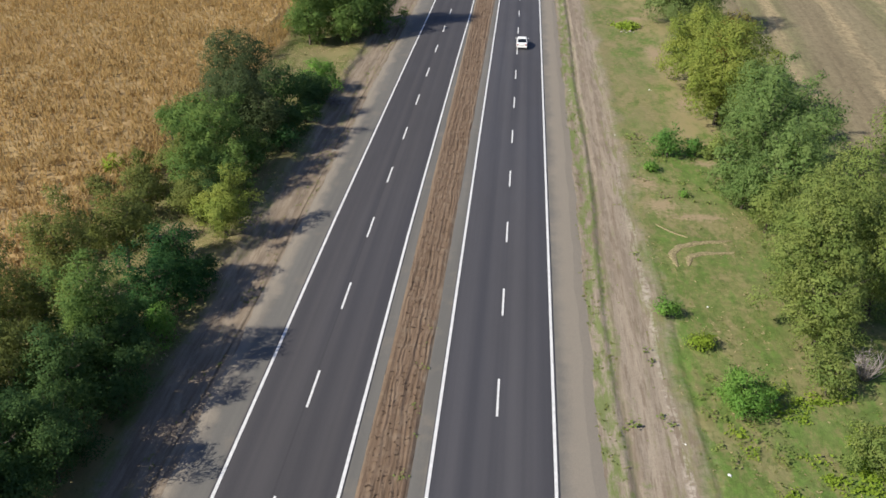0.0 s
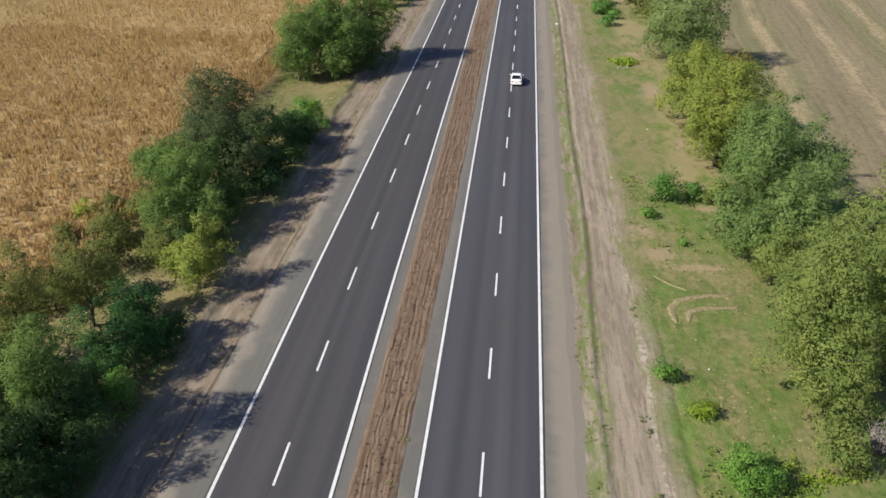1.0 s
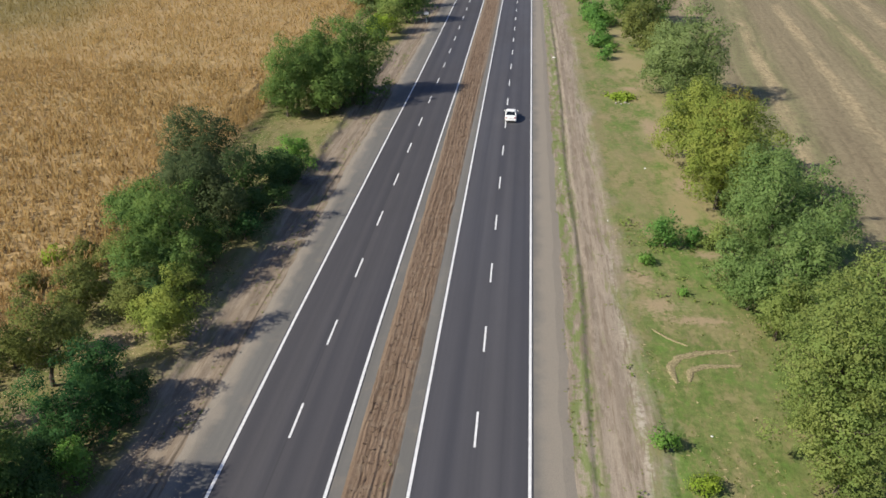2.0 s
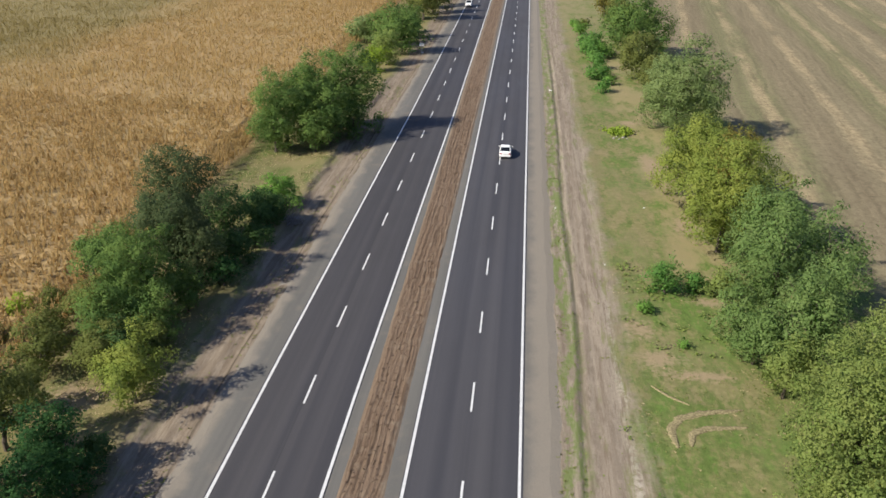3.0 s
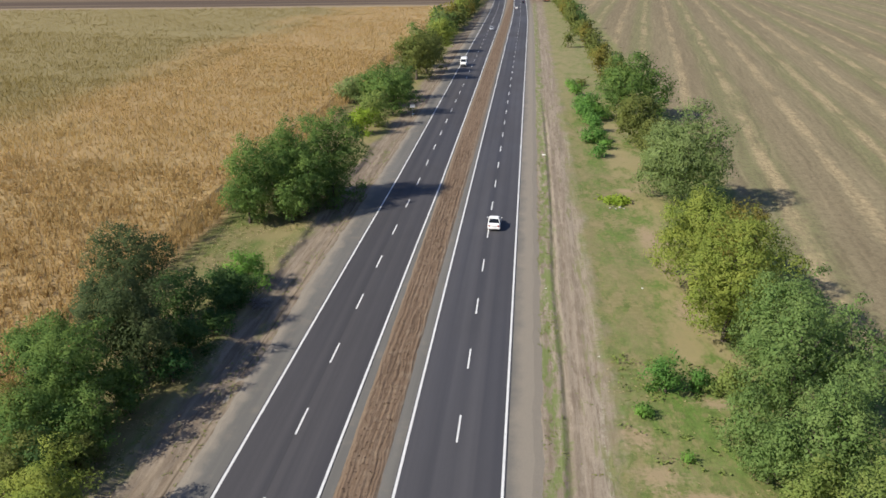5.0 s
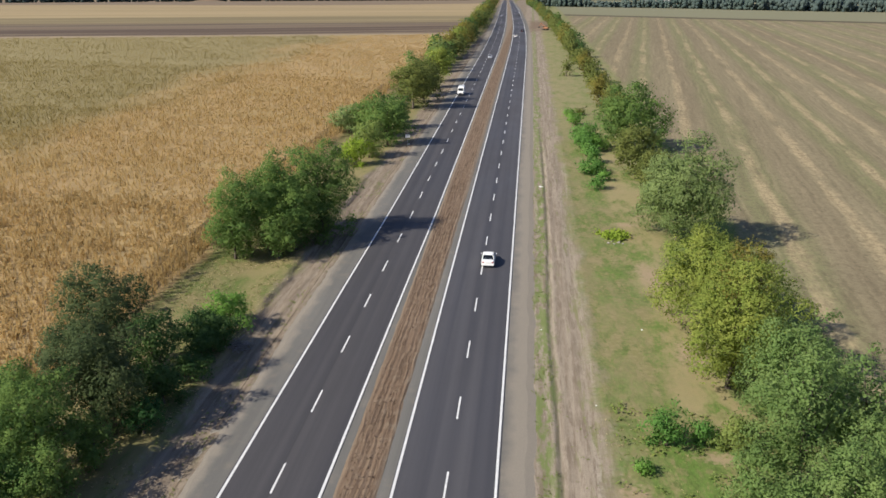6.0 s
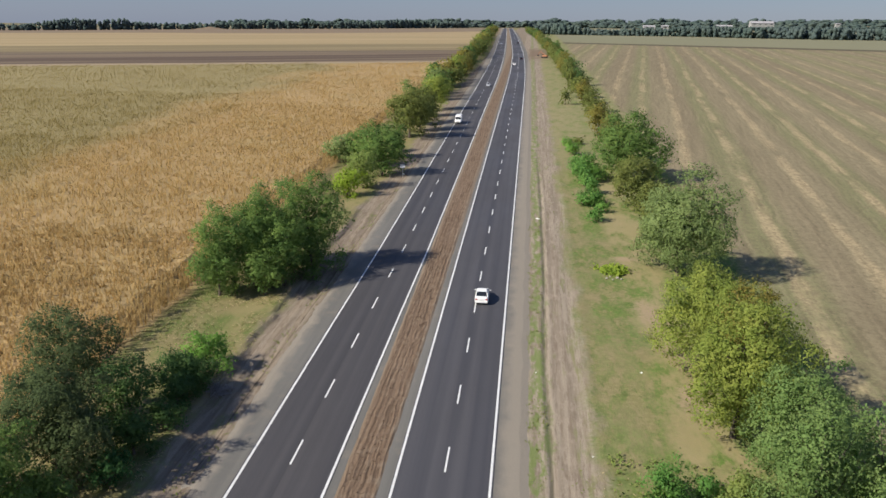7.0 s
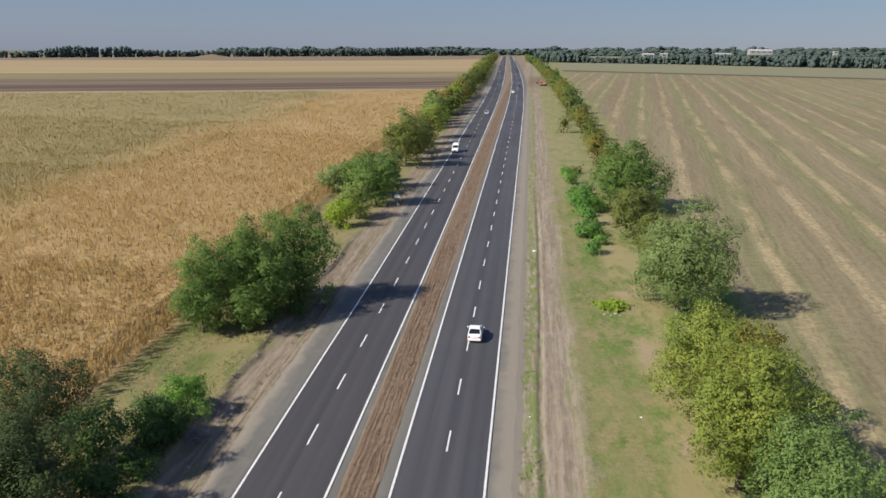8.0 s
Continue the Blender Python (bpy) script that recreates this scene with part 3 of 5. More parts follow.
for x, drift, parent in ((-16.17, True, road_l), (-8.86, True, road_l), (-3.85, False, road_r), (3.74, False, road_r)):
    stripe("edge_line", x, 0.205, -80, 2070, drift, parent)
for k in range(-9, 92):
    y = 102 + 12 * k
    stripe("lane_dash", -12.54, 0.16, y - 2.35, y + 1.65, True, road_l)
    stripe("lane_dash", 0.0, 0.16, y - 2.0, y + 2.0, False, road_r)

MY = np.unique(np.concatenate([np.arange(-80, 20, 4), np.arange(20, 150, 0.35), np.arange(150, 300, 1.5), np.arange(300, 2090, 20)]))
MK = np.linspace(0, 1, 61)


def median_width(y):
    """The loose soil spreads over more of the gap farther on."""
    return np.interp(y, (60, 110, 190), (3.2, 3.5, 4.3))




def furrows(x, y):
    k = 0.5 + (x + 6.5) / median_width(y)
    edge = np.minimum(k, 1 - k)
    s = vnoise(0 * x, y, 12.0, 4) * 0.25
    xx = x - bend(y) + s
    xw, yw = xx + 0.35 * vnoise(xx, y, 1.3, 21), y + 5.0 * vnoise(xx * 3, y, 1.9, 22)
    z = 0.010 * np.sin(xx * 2 * math.pi / 0.43) + vnoise(xw * 16, yw * 0.35, 2.2, 5) * 0.085 + vnoise(xx, y, 2.0, 7) * 0.06
    hump = np.clip(edge / 0.10, 0, 1)
    return lie(y) + 0.03 + hump * (0.10 + z)


mx = -6.5 + (MK[None, :] - 0.5) * median_width(MY)[:, None] + bend(MY)[:, None]
edge_rag = (vnoise(0 * MY, MY, 2.6, 8) + 0.6 * vnoise(0 * MY, MY, 0.8, 9)) * 0.35
mx[:, 0] += edge_rag - 0.02
mx[:, -1] += -edge_rag[::-1] + 0.02


def furrows_flat(x, y):
    return furrows(x - bend(y), y)


median_strip = tagged(new("median_strip", sheet("median_strip", mx, MY, furrows_flat, SOIL)), "furrowed strip of bare reddish-brown soil between carriageways", "median", kind="structure")


# ---- plants ----
def turned(n, rng, size, aspect, normal, loose):
    """n leaves as flat corners about the origin, each turned roughly to its normal."""
    nn = normal + loose * rng.normal(size=(n, 3))
    nn /= np.linalg.norm(nn, axis=1)[:, None] + 1e-9
    a = np.cross(nn, rng.normal(size=(n, 3)))
    a /= np.linalg.norm(a, axis=1)[:, None] + 1e-9
    b = np.cross(nn, a)
    s = size * rng.uniform(0.6, 1.3, (n, 1))
    a, b = a * s * 0.5, b * s * 0.5 * aspect
    fold = nn * s * 0.12
    return np.stack([-a - b * 0.3, b * -1.0 + fold + a * 0.1, a + b * 0.3, b + fold * -1.0 - a * 0.1], 1)


def crown_mesh(seed, r, rz, size, cover=3.0, airy=0.0, clothed=False):
    """A crown of leaves gathered in boughs, centred on its middle; r across, rz up."""
    rng = np.random.default_rng(seed)
    n_l = int(24 + 5 * r)
    d = rng.normal(size=(n_l, 3))
    d /= np.linalg.norm(d, axis=1)[:, None]
    rad = rng.uniform(0.45, 0.92, n_l)[:, None]
    lobe_r = rng.uniform(0.14, 0.40, n_l) * (1.25 - 0.45 * rad[:, 0]) * (1 - airy * 0.2)
    waist = 1 + (0.40 if clothed else -0.22) * np.maximum(0, -d[:, 2:] - 0.2)  # clothed to the ground, or narrower there
    d = d * np.concatenate([waist, waist, np.ones_like(waist)], 1)
    swing = 1 + 0.16 * np.sin(d @ rng.normal(size=3) * 2.6 + rng.uniform(0, 6)) + 0.10 * np.sin(d @ rng.normal(size=3) * 5.0)
    centre = d * rad * (1 + 0.10 * rng.normal(size=(n_l, 1))) * swing[:, None]
    area = 4 * math.pi * (lobe_r * r) ** 2
    count = np.maximum(8, (cover * area / (size * size * 0.55)).astype(int))
    pieces, faces = [], []
    for k in range(n_l):
        n = count[k]
        m = max(4, n // 9)  # twigs, each with its own tuft of leaves
        u = rng.normal(size=(m, 3))
        u /= np.linalg.norm(u, axis=1)[:, None]
        u[:, 2] = np.where(rng.random(m) < 0.35, np.abs(u[:, 2]), u[:, 2])
        rough = 1 + 0.22 * np.sin(u @ rng.normal(size=3) * 4 + rng.uniform(0, 6)) + 0.13 * rng.normal(size=m)
        p = centre[k] + u * np.array([1, 1, 0.8]) * (lobe_r[k] * rough * rng.uniform(0.3, 1.0, m) ** 0.4)[:, None]
        stray = rng.random(m) < 0.05
        p[stray] += (u * lobe_r[k] * rng.uniform(0.1, 0.6, (m, 1)))[stray]
        away = np.linalg.norm((p[:, None, :] - centre[None]) / np.array([1, 1, 0.8]), axis=2) / lobe_r[None]
        away[:, k] = 9.0
        seen = away.min(1) > 0.78  # twigs deep inside another bough have withered
        if not seen.any():
            continue
        p, u = p[seen], u[seen]
        n = int(n * seen.mean()) + 1
        one = rng.integers(len(p), size=n)
        off = rng.normal(size=(n, 3)) * np.array([1.05, 1.05, 0.75])
        out = 0.8 * u[one] + 0.55 * off + 0.6 * centre[k] / (np.linalg.norm(centre[k]) + 1e-6) + np.array([0, 0, 0.5])
        q = turned(n, rng, size, 0.6, out, 0.8)
        pieces.append((p[one] * np.array([r, r, rz]) + off * size)[:, None, :] + q)
        faces.append(out / (np.linalg.norm(out, axis=1)[:, None] + 1e-6))
    n = int(3.6 * r * rz / (size * size) * cover * (1 - airy))
    u = rng.normal(size=(n, 3))
    u /= np.linalg.norm(u, axis=1)[:, None]
    p = u * (rng.random(n) ** 0.5 * 0.76)[:, None]
    pieces.append(p[:, None, :] * np.array([r, r, rz]) + turned(n, rng, size * 1.25, 0.9, u + np.array([0, 0, 0.4]), 0.7))
    faces.append(u)
    v, f = np.concatenate(pieces), np.concatenate(faces)
    g = np.cross(v[:, 1] - v[:, 0], v[:, 3] - v[:, 0])
    g /= np.linalg.norm(g, axis=1)[:, None] + 1e-9
    back = (g * f).sum(1) < 0
    v[back] = v[back][:, ::-1]
    g[back] *= -1
    f = 0.76 * f + 0.24 * g
    return v, f / (np.linalg.norm(f, axis=1)[:, None] + 1e-9)


def trunk_mesh(seed, h, zb, r, rz):
    """A tapered, slightly bent trunk with forking limbs that reach into the crown."""
    rng = random.Random(seed)
    bm = bmesh.new()
    top = zb + rz * 1.15
    base = 0.05 + 0.022 * h
    p, rad = Vector((0, 0, -0.25)), base
    steps = 5
    for k in range(steps):
        q = Vector((rng.uniform(-0.12, 0.12) * r * 0.5, rng.uniform(-0.12, 0.12) * r * 0.5, -0.25 + (top + 0.25) * (k + 1) / steps))
        q.x, q.y = p.x + q.x, p.y + q.y
        tube(bm, p, q, rad, rad * 0.78, 8)
        if k >= 1:
            for _ in range(2):
                a = rng.uniform(0, 2 * math.pi)
                end = q + Vector((math.cos(a), math.sin(a), 0)) * r * rng.uniform(0.5, 0.8) + Vector((0, 0, rz * rng.uniform(0.25, 0.6)))
                half = q.lerp(end, 0.5) + Vector((0, 0, -0.08 * r))
                tube(bm, q, half, rad * 0.5, rad * 0.32, 6)
                tube(bm, half, end, rad * 0.32, rad * 0.08, 5)
                tube(bm, half, half + Vector((math.cos(a + 0.8), math.sin(a + 0.8), 0.5)) * r * 0.35, rad * 0.22, rad * 0.06, 5)
        p, rad = q, rad * 0.78
    return bm


def plant(name, x, y, r, h, zb, kind, seed, label, category, group, size=None, cover=1.0, airy=0.0, wood=None):
    """A tree or shrub on the ground at x, y with its crown from zb to h."""
    z = float(land(np.array([x]), np.array([y]))[0])
    ob = thing(name, pose(x, y, z), label, category, group)
    rz = (h - zb) / 2
    size = size or (0.095 + 0.0013 * y if y < 160 else 0.13 + 0.00155 * y)
    part("trunk" if "tree" in name else "stem", trunk_mesh(seed, h, zb, r, rz), wood or BARK, ob)
    v, f = crown_mesh(seed, r * 1.06, rz * 1.0, size, cover * 0.72, airy=airy, clothed=zb < 0.45)
    v = v + np.array([0, 0, zb + rz])
    v[..., 2] = np.maximum(v[..., 2], 0.02)
    me = quads("crown", v, f)
    me.materials.append(LEAVES[kind])
    child("crown" if "tree" in name else "foliage", me, ob)
    return ob


LABEL = {
    "robinia": "dark green leafy tree beside the road verge",
    "deep": "dense deep-green tree at the edge of the maize",
    "dusky": "dusky dark-green tree with dry branches beside the maize",
    "olive": "olive-green tree with an airy crown beside the maize",
    "yellow": "yellowish olive-green roadside tree, turning to autumn",
    "grey": "pale grey-green bushy tree between verge and field",
    "sage": "fresh sage-green bushy tree between verge and field",
    "apple": "broad apple-green roadside tree on the grass verge",
    "rust": "small rusty-brown tree turning to autumn",
    "bright": "fresh bright-green young tree on the verge",
    "lime": "yellow-green tree",
}
TREES = [
    # x, y, crown radius, height, crown base, leaves, airiness
    (-33.9, 50.0, 3.1, 9.4, 1.0, "olive", 0.3), (-31.9, 56.0, 2.7, 7.8, 0.7, "olive", 0.25), (-30.2, 36.4, 3.2, 9.0, 0.8, "olive", 0.35),
    # trees at y under 25 or x under -36.5 stand unseen, added for shade
    (-27.5, 29.5, 2.9, 8.2, 0.3, "deep", 0.0), (-33.8, 40.5, 3.3, 10.8, 0.8, "olive", 0.1), (-31.6, 42.6, 2.2, 8.6, 1.6, "olive", 0.3), (-33.0, 31.0, 3.2, 9.0, 0.5, "robinia", 0.1), (-27.0, 41.2, 2.4, 11.0, 4.2, "robinia", 0.3), (-29.0, 24.0, 3.2, 8.6, 0.5, "deep", 0.0), (-27.2, 20.0, 3.0, 7.4, 0.5, "deep", 0.0), (-31.0, 15.0, 3.6, 10.5, 0.5, "robinia", 0.0), (-27.4, 12.0, 3.0, 7.6, 0.5, "deep", 0.0), (-26.8, 36.0, 2.6, 8.8, 0.4, "deep", 0.1), (-38.2, 34.5, 3.6, 13.0, 1.0, "robinia", 0.0), (-36.8, 27.0, 3.6, 13.0, 1.0, "robinia", 0.0), (-36.0, 19.5, 3.6, 12.6, 1.0, "robinia", 0.0), (-30.8, 45.6, 1.7, 4.8, 1.2, "yellow", 0.4),
    (-36.4, 79.0, 1.7, 6.8, 3.4, "robinia", 0.2), (-33.4, 91.5, 4.0, 11.4, 0.4, "dusky", 0.0), (-30.6, 75.5, 3.9, 9.4, 0.3, "robinia", 0.0), (-28.0, 82.8, 3.1, 8.8, 0.2, "dusky", 0.0),
    (-30.6, 84.5, 3.6, 10.0, 0.3, "dusky", 0.0), (-34.5, 80.0, 2.8, 8.0, 0.2, "robinia", 0.0), (-28.0, 91.5, 2.8, 8.0, 0.1, "deep", 0.0),
    (-32.0, 129.6, 4.3, 11.4, 0.2, "robinia", 0.0), (-28.6, 133.2, 4.2, 12.8, 0.2, "robinia", 0.0), (-25.6, 130.6, 3.3, 10.2, 0.2, "robinia", 0.0), (-23.9, 139.0, 5.0, 13.8, 0.3, "robinia", 0.0), (-22.8, 134.6, 2.4, 6.6, 0.0, "robinia", 0.0), (-32.6, 126.0, 2.9, 7.6, 0.0, "robinia", 0.0), (-27.0, 127.2, 2.7, 7.4, 0.0, "robinia", 0.0), (-29.8, 138.5, 3.4, 10.5, 0.4, "robinia", 0.0),
    (-26.8, 191.1, 3.1, 8.0, 0.1, "apple", 0.0), (-25.0, 203.5, 4.8, 11.2, 0.2, "robinia", 0.0), (-30.5, 213.0, 4.0, 10.0, 0.2, "robinia", 0.0), (-26.0, 223.0, 3.6, 9.0, 0.2, "robinia", 0.0),
    (-26.2, 254.0, 5.6, 14.2, 0.3, "olive", 0.0), (-24.6, 266.0, 4.5, 12.5, 0.3, "olive", 0.0), (-28.5, 278.0, 4.5, 12.0, 0.3, "robinia", 0.0), (-25.3, 313.0, 4.4, 13.2, 0.3, "yellow", 0.0), (-26.0, 297.0, 3.6, 9.5, 0.3, "olive", 0.0),
    (29.6, 64.8, 3.6, 13.0, 0.5, "apple", 0.0), (23.4, 54.6, 3.9, 12.6, 0.4, "apple", 0.0), (23.0, 50.0, 3.0, 8.4, 0.2, "apple", 0.0), (28.5, 55.0, 3.8, 12.0, 0.4, "apple", 0.0),
    (25.6, 80.5, 3.2, 12.8, 0.3, "sage", 0.0), (30.5, 82.7, 3.4, 11.3, 0.3, "sage", 0.0), (26.0, 71.5, 3.6, 10.6, 0.2, "sage", 0.0), (25.6, 62.0, 3.0, 9.4, 0.2, "apple", 0.0), (22.6, 77.5, 2.6, 5.8, 0.1, "sage", 0.0),
    (25.2, 112.5, 5.4, 11.8, 0.2, "yellow", 0.0), (24.6, 97.0, 5.1, 13.4, 0.2, "yellow", 0.0), (27.3, 106.0, 3.4, 13.0, 0.4, "rust", 0.0), (27.5, 89.5, 3.6, 11.6, 0.3, "sage", 0.0),
    (27.2, 142.4, 6.6, 14.6, 0.2, "grey", 0.0), (26.0, 182.0, 4.8, 10.6, 0.2, "olive", 0.0), (27.0, 163.0, 4.0, 9.0, 0.2, "olive", 0.0), (27.3, 206.3, 7.0, 14.2, 0.2, "robinia", 0.0), (27.8, 227.0, 3.9, 10.2, 0.2, "olive", 0.0),
    (25.6, 266.4, 3.3, 10.2, 0.2, "rust", 0.0), (27.3, 246.0, 3.4, 9.2, 0.2, "olive", 0.0), (25.9, 316.0, 3.0, 8.6, 0.2, "olive", 0.0), (26.3, 290.0, 3.2, 8.4, 0.2, "olive", 0.0), (24.7, 359.3, 3.8, 9.6, 0.2, "olive", 0.0), (25.3, 339.0, 2.9, 8.4, 0.2, "rust", 0.0),
]
for k, (x, y, r, h, zb, kind, airy) in enumerate(TREES):
    plant("roadside_tree", x, y, r, h, zb, kind, 100 + k, LABEL[kind], "tree", "trees along the road", airy=airy)

SHRUBS = [
    (-26.6, 49.6, 2.6, 6.6, "forest"), (-26.8, 53.2, 2.3, 7.0, "forest"), (-25.0, 52.0, 1.6, 3.8, "forest"), (-28.4, 47.4, 1.5, 3.4, "forest"), (-25.0, 38.5, 2.2, 5.0, "deep"), (-26.6, 27.6, 2.6, 5.6, "deep"), (-25.0, 55.4, 1.3, 2.4, "deep"), (-27.6, 71.8, 2.5, 5.4, "robinia"), (-29.6, 66.0, 2.4, 5.0, "olive"), (-27.4, 69.4, 1.7, 3.4, "olive"), (-32.6, 72.0, 2.4, 5.4, "olive"), (-26.9, 77.4, 1.9, 4.6, "robinia"), (-25.9, 87.6, 1.9, 4.6, "deep"), (-25.6, 95.8, 1.8, 3.6, "deep"), (-25.0, 99.4, 1.7, 3.4, "deep"), (-24.9, 91.6, 1.6, 3.2, "deep"), (-25.4, 82.6, 1.7, 3.4, "forest"), (-27.6, 101.2, 1.9, 3.8, "deep"), (-36.0, 58.0, 1.6, 3.0, "olive"), (-36.4, 70.5, 1.8, 3.2, "olive"), (-26.4, 42.0, 2.6, 6.6, "deep"), (-26.0, 31.8, 2.8, 6.8, "deep"), (-29.2, 41.0, 2.4, 5.6, "deep"), (-28.6, 37.6, 2.2, 5.0, "deep"), (-29.8, 33.0, 2.4, 5.4, "deep"), (-25.0, 46.0, 1.35, 4.0, "bright"), (-27.2, 44.2, 1.6, 3.6, "forest"), (-25.4, 62.4, 2.5, 6.0, "yellow"), (-31.2, 69.7, 3.0, 6.0, "robinia"), (-28.2, 66.5, 2.0, 4.6, "deep"),
    (-34.5, 66.0, 2.2, 4.6, "olive"), (-26.0, 104.5, 2.3, 4.4, "bright"), (-26.5, 98.5, 2.4, 4.6, "deep"), (-28.3, 183.8, 3.0, 5.6, "lime"), (-36.0, 215.8, 3.8, 6.2, "grey"), (-27.5, 232.0, 2.8, 5.5, "olive"),
    (-33.0, 60.5, 1.8, 4.0, "olive"), (-41.0, 73.6, 1.2, 2.8, "lime"), (-40.6, 68.8, 1.3, 2.7, "olive"), (-39.0, 75.6, 1.3, 3.0, "olive"),
    (17.0, 202.5, 2.2, 4.2, "emerald"), (18.8, 207.5, 2.6, 5.4, "emerald"), (16.8, 212.0, 2.2, 4.0, "emerald"), (17.6, 182.2, 2.2, 2.9, "emerald"), (17.9, 170.6, 1.5, 2.4, "emerald"), (18.8, 335.6, 1.6, 6.0, "olive"), (17.0, 235.0, 1.8, 3.0, "bright"), (19.6, 203.6, 1.9, 3.8, "bright"), (18.0, 199.0, 1.5, 2.8, "emerald"), (18.4, 211.0, 1.7, 3.2, "bright"), (19.4, 177.0, 1.2, 1.8, "bright"), (18.9, 186.0, 1.1, 1.7, "bright"), (16.2, 248.0, 1.5, 1.9, "bright"), (19.0, 251.0, 1.3, 1.6, "olive"), (18.6, 192.0, 1.5, 3.4, "emerald"), (17.3, 86.0, 1.6, 3.9, "emerald"), (20.1, 86.8, 1.25, 2.4, "emerald"),
    (16.3, 42.6, 1.8, 3.2, "bright"), (14.8, 49.2, 0.95, 1.25, "lime"), (12.7, 53.2, 0.9, 1.6, "bright"), (23.0, 86.5, 1.8, 2.6, "apple"), (15.0, 81.5, 0.9, 1.2, "bright"), (23.6, 37.5, 2.2, 3.4, "apple"), (17.6, 75.6, 0.45, 0.8, "bright"), (22.4, 44.6, 1.5, 3.6, "apple"), (24.0, 68.6, 2.5, 5.8, "apple"), (22.8, 73.6, 2.2, 5.0, "sage"),
]
for k, (x, y, r, h, kind) in enumerate(SHRUBS):
    word = {"deep": "dense dark-green shrub under the trees", "forest": "dense forest-green shrub beside the road verge", "bright": "fresh green shrub growing on the grass verge", "lime": "small yellow-green bush on the grass verge", "grey": "greyish thin-leaved shrub beside the maize field"}.get("bright" if kind == "emerald" else kind, "green leafy shrub among the roadside trees")
    plant("shrub", x, y, r, h, 0.0, kind, 400 + k, word, "shrub", "shrubs along the road", cover=1.0)

# the bare dry shrub under the broad tree
bm = bmesh.new()
rr = random.Random(9)
for k in range(46):
    a, b = rr.uniform(0, 6.28), rr.uniform(0, 6.28)
    p = Vector((0.15 * math.cos(a), 0.15 * math.sin(a), -0.1))
    q = p + Vector((math.cos(a) * rr.uniform(0.3, 0.9), math.sin(a) * rr.uniform(0.3, 0.9), rr.uniform(0.9, 1.9)))
    e = q + Vector((math.cos(b) * rr.uniform(0.3, 1.0), math.sin(b) * rr.uniform(0.3, 1.0), rr.uniform(0.2, 1.0)))
    tube(bm, p, q, 0.045, 0.028, 5)
    tube(bm, q, e, 0.028, 0.008, 4)
    tube(bm, q, q + Vector((math.sin(b), math.cos(a), 0.6)) * 0.7, 0.02, 0.006, 4)
dry = thing("dry_shrub", pose(25.6, 46.6, 0), "leafless grey dry shrub under a green tree", "shrub")
part("branchwork", bm, DRY_WOOD, dry)

# rows of trees that run on into the distance: a few grown ones, set again and again
far_kinds = [("robinia", 1), ("olive", 2), ("grey", 3), ("deep", 4), ("yellow", 5), ("rust", 6)]
masters = []
for kind, s in far_kinds:
    masters.append(plant("roadside_tree", -27.0 - 1.2 * s, 330.0 + 11 * s, 3.9, 9.6, 0.4, kind, 700 + s, "distant green tree in the row beside the road", "tree", "trees along the road", size=1.0, cover=1.1))
rr = random.Random(4)
for side in (0, 1):
    y = 388.0 if side == 0 else 374.0
    while y < 1500:
        x = (-28.5 if side == 0 else 24.5) + float(bend(y)) + rr.uniform(-2.2, 2.2)
        m = copy_thing(masters[rr.choice((0, 5, 1, 1, 5, 3, 4) if side == 0 else (0, 1, 1, 5, 1, 3))], Matrix.Identity(4))
        m.matrix_basis = pose(x, y, float(lie(y)) - 0.05, 0, 0, rr.uniform(0, 360)) @ Matrix.Diagonal((*(rr.uniform(0.75, 1.2) if side == 0 else rr.uniform(0.5, 0.95),) * 2, rr.uniform(0.7, 1.2) if side == 0 else rr.uniform(0.6, 1.05), 1))
        y += rr.uniform(6.5, 10.5) * (1.0 if side == 0 else 1.25) * (1 + max(0, y - 600) / 600)


def woods(name, line, depth, height, seed, label, step_m=7.0):
    """A far belt of trees along a line on the plan: crowns past counting, each an uneven clump of leaves."""
    rng = np.random.default_rng(seed)
    ball = bmesh.new()
    bmesh.ops.create_icosphere(ball, subdivisions=1, radius=1.0)
    shell = np.array([v.co for v in ball.verts])
    tris = np.array([[v.index for v in f.verts] for f in ball.faces])
    ball.free()
    verts, count = [], 0
    for (xa, ya), (xb, yb) in zip(line[:-1], line[1:]):
        n = int(math.hypot(xb - xa, yb - ya) * depth / step_m / step_m * 1.3) + 2
        for _ in range(n):
            t, s = rng.random(), rng.uniform(0, depth)
            x, y = xa + (xb - xa) * t, ya + (yb - ya) * t + s
            hh = height * rng.uniform(0.75, 1.05) * (1 + 0.7 * float(vnoise(x, y, 60.0, seed)))
            w = step_m * rng.uniform(0.40, 0.70)
            foot = np.array([x, y, float(lie(y) + swell(x, y)) - 0.6])
            for _ in range(6):  # each crown is a handful of uneven clumps from the ground up
                a, lift = rng.uniform(0, 2 * math.pi), rng.uniform(0.12, 0.80)
                out = w * rng.uniform(0.15, 0.6) * (1.15 - 0.7 * lift)
                size = np.array([w * 0.80, w * 0.80, hh * 0.20]) * rng.uniform(0.6, 1.15)
                dent = 1 + 0.22 * rng.normal(size=(len(shell), 1)).clip(-1.6, 1.6)
                verts.append(shell * dent * size + foot + np.array([math.cos(a) * out, math.sin(a) * out, hh * lift]))
                count += 1
    v = np.concatenate(verts)
    faces = (tris[None] + (np.arange(count) * len(shell))[:, None, None]).reshape(-1, 3)
    me = mesh_of(name, v, faces.tolist())
    me.polygons.foreach_set("use_smooth", [True] * len(me.polygons))
    me.materials.append(HAZED_WOODS)
    return tagged(new(name, me), label, "woods", kind="stuff")


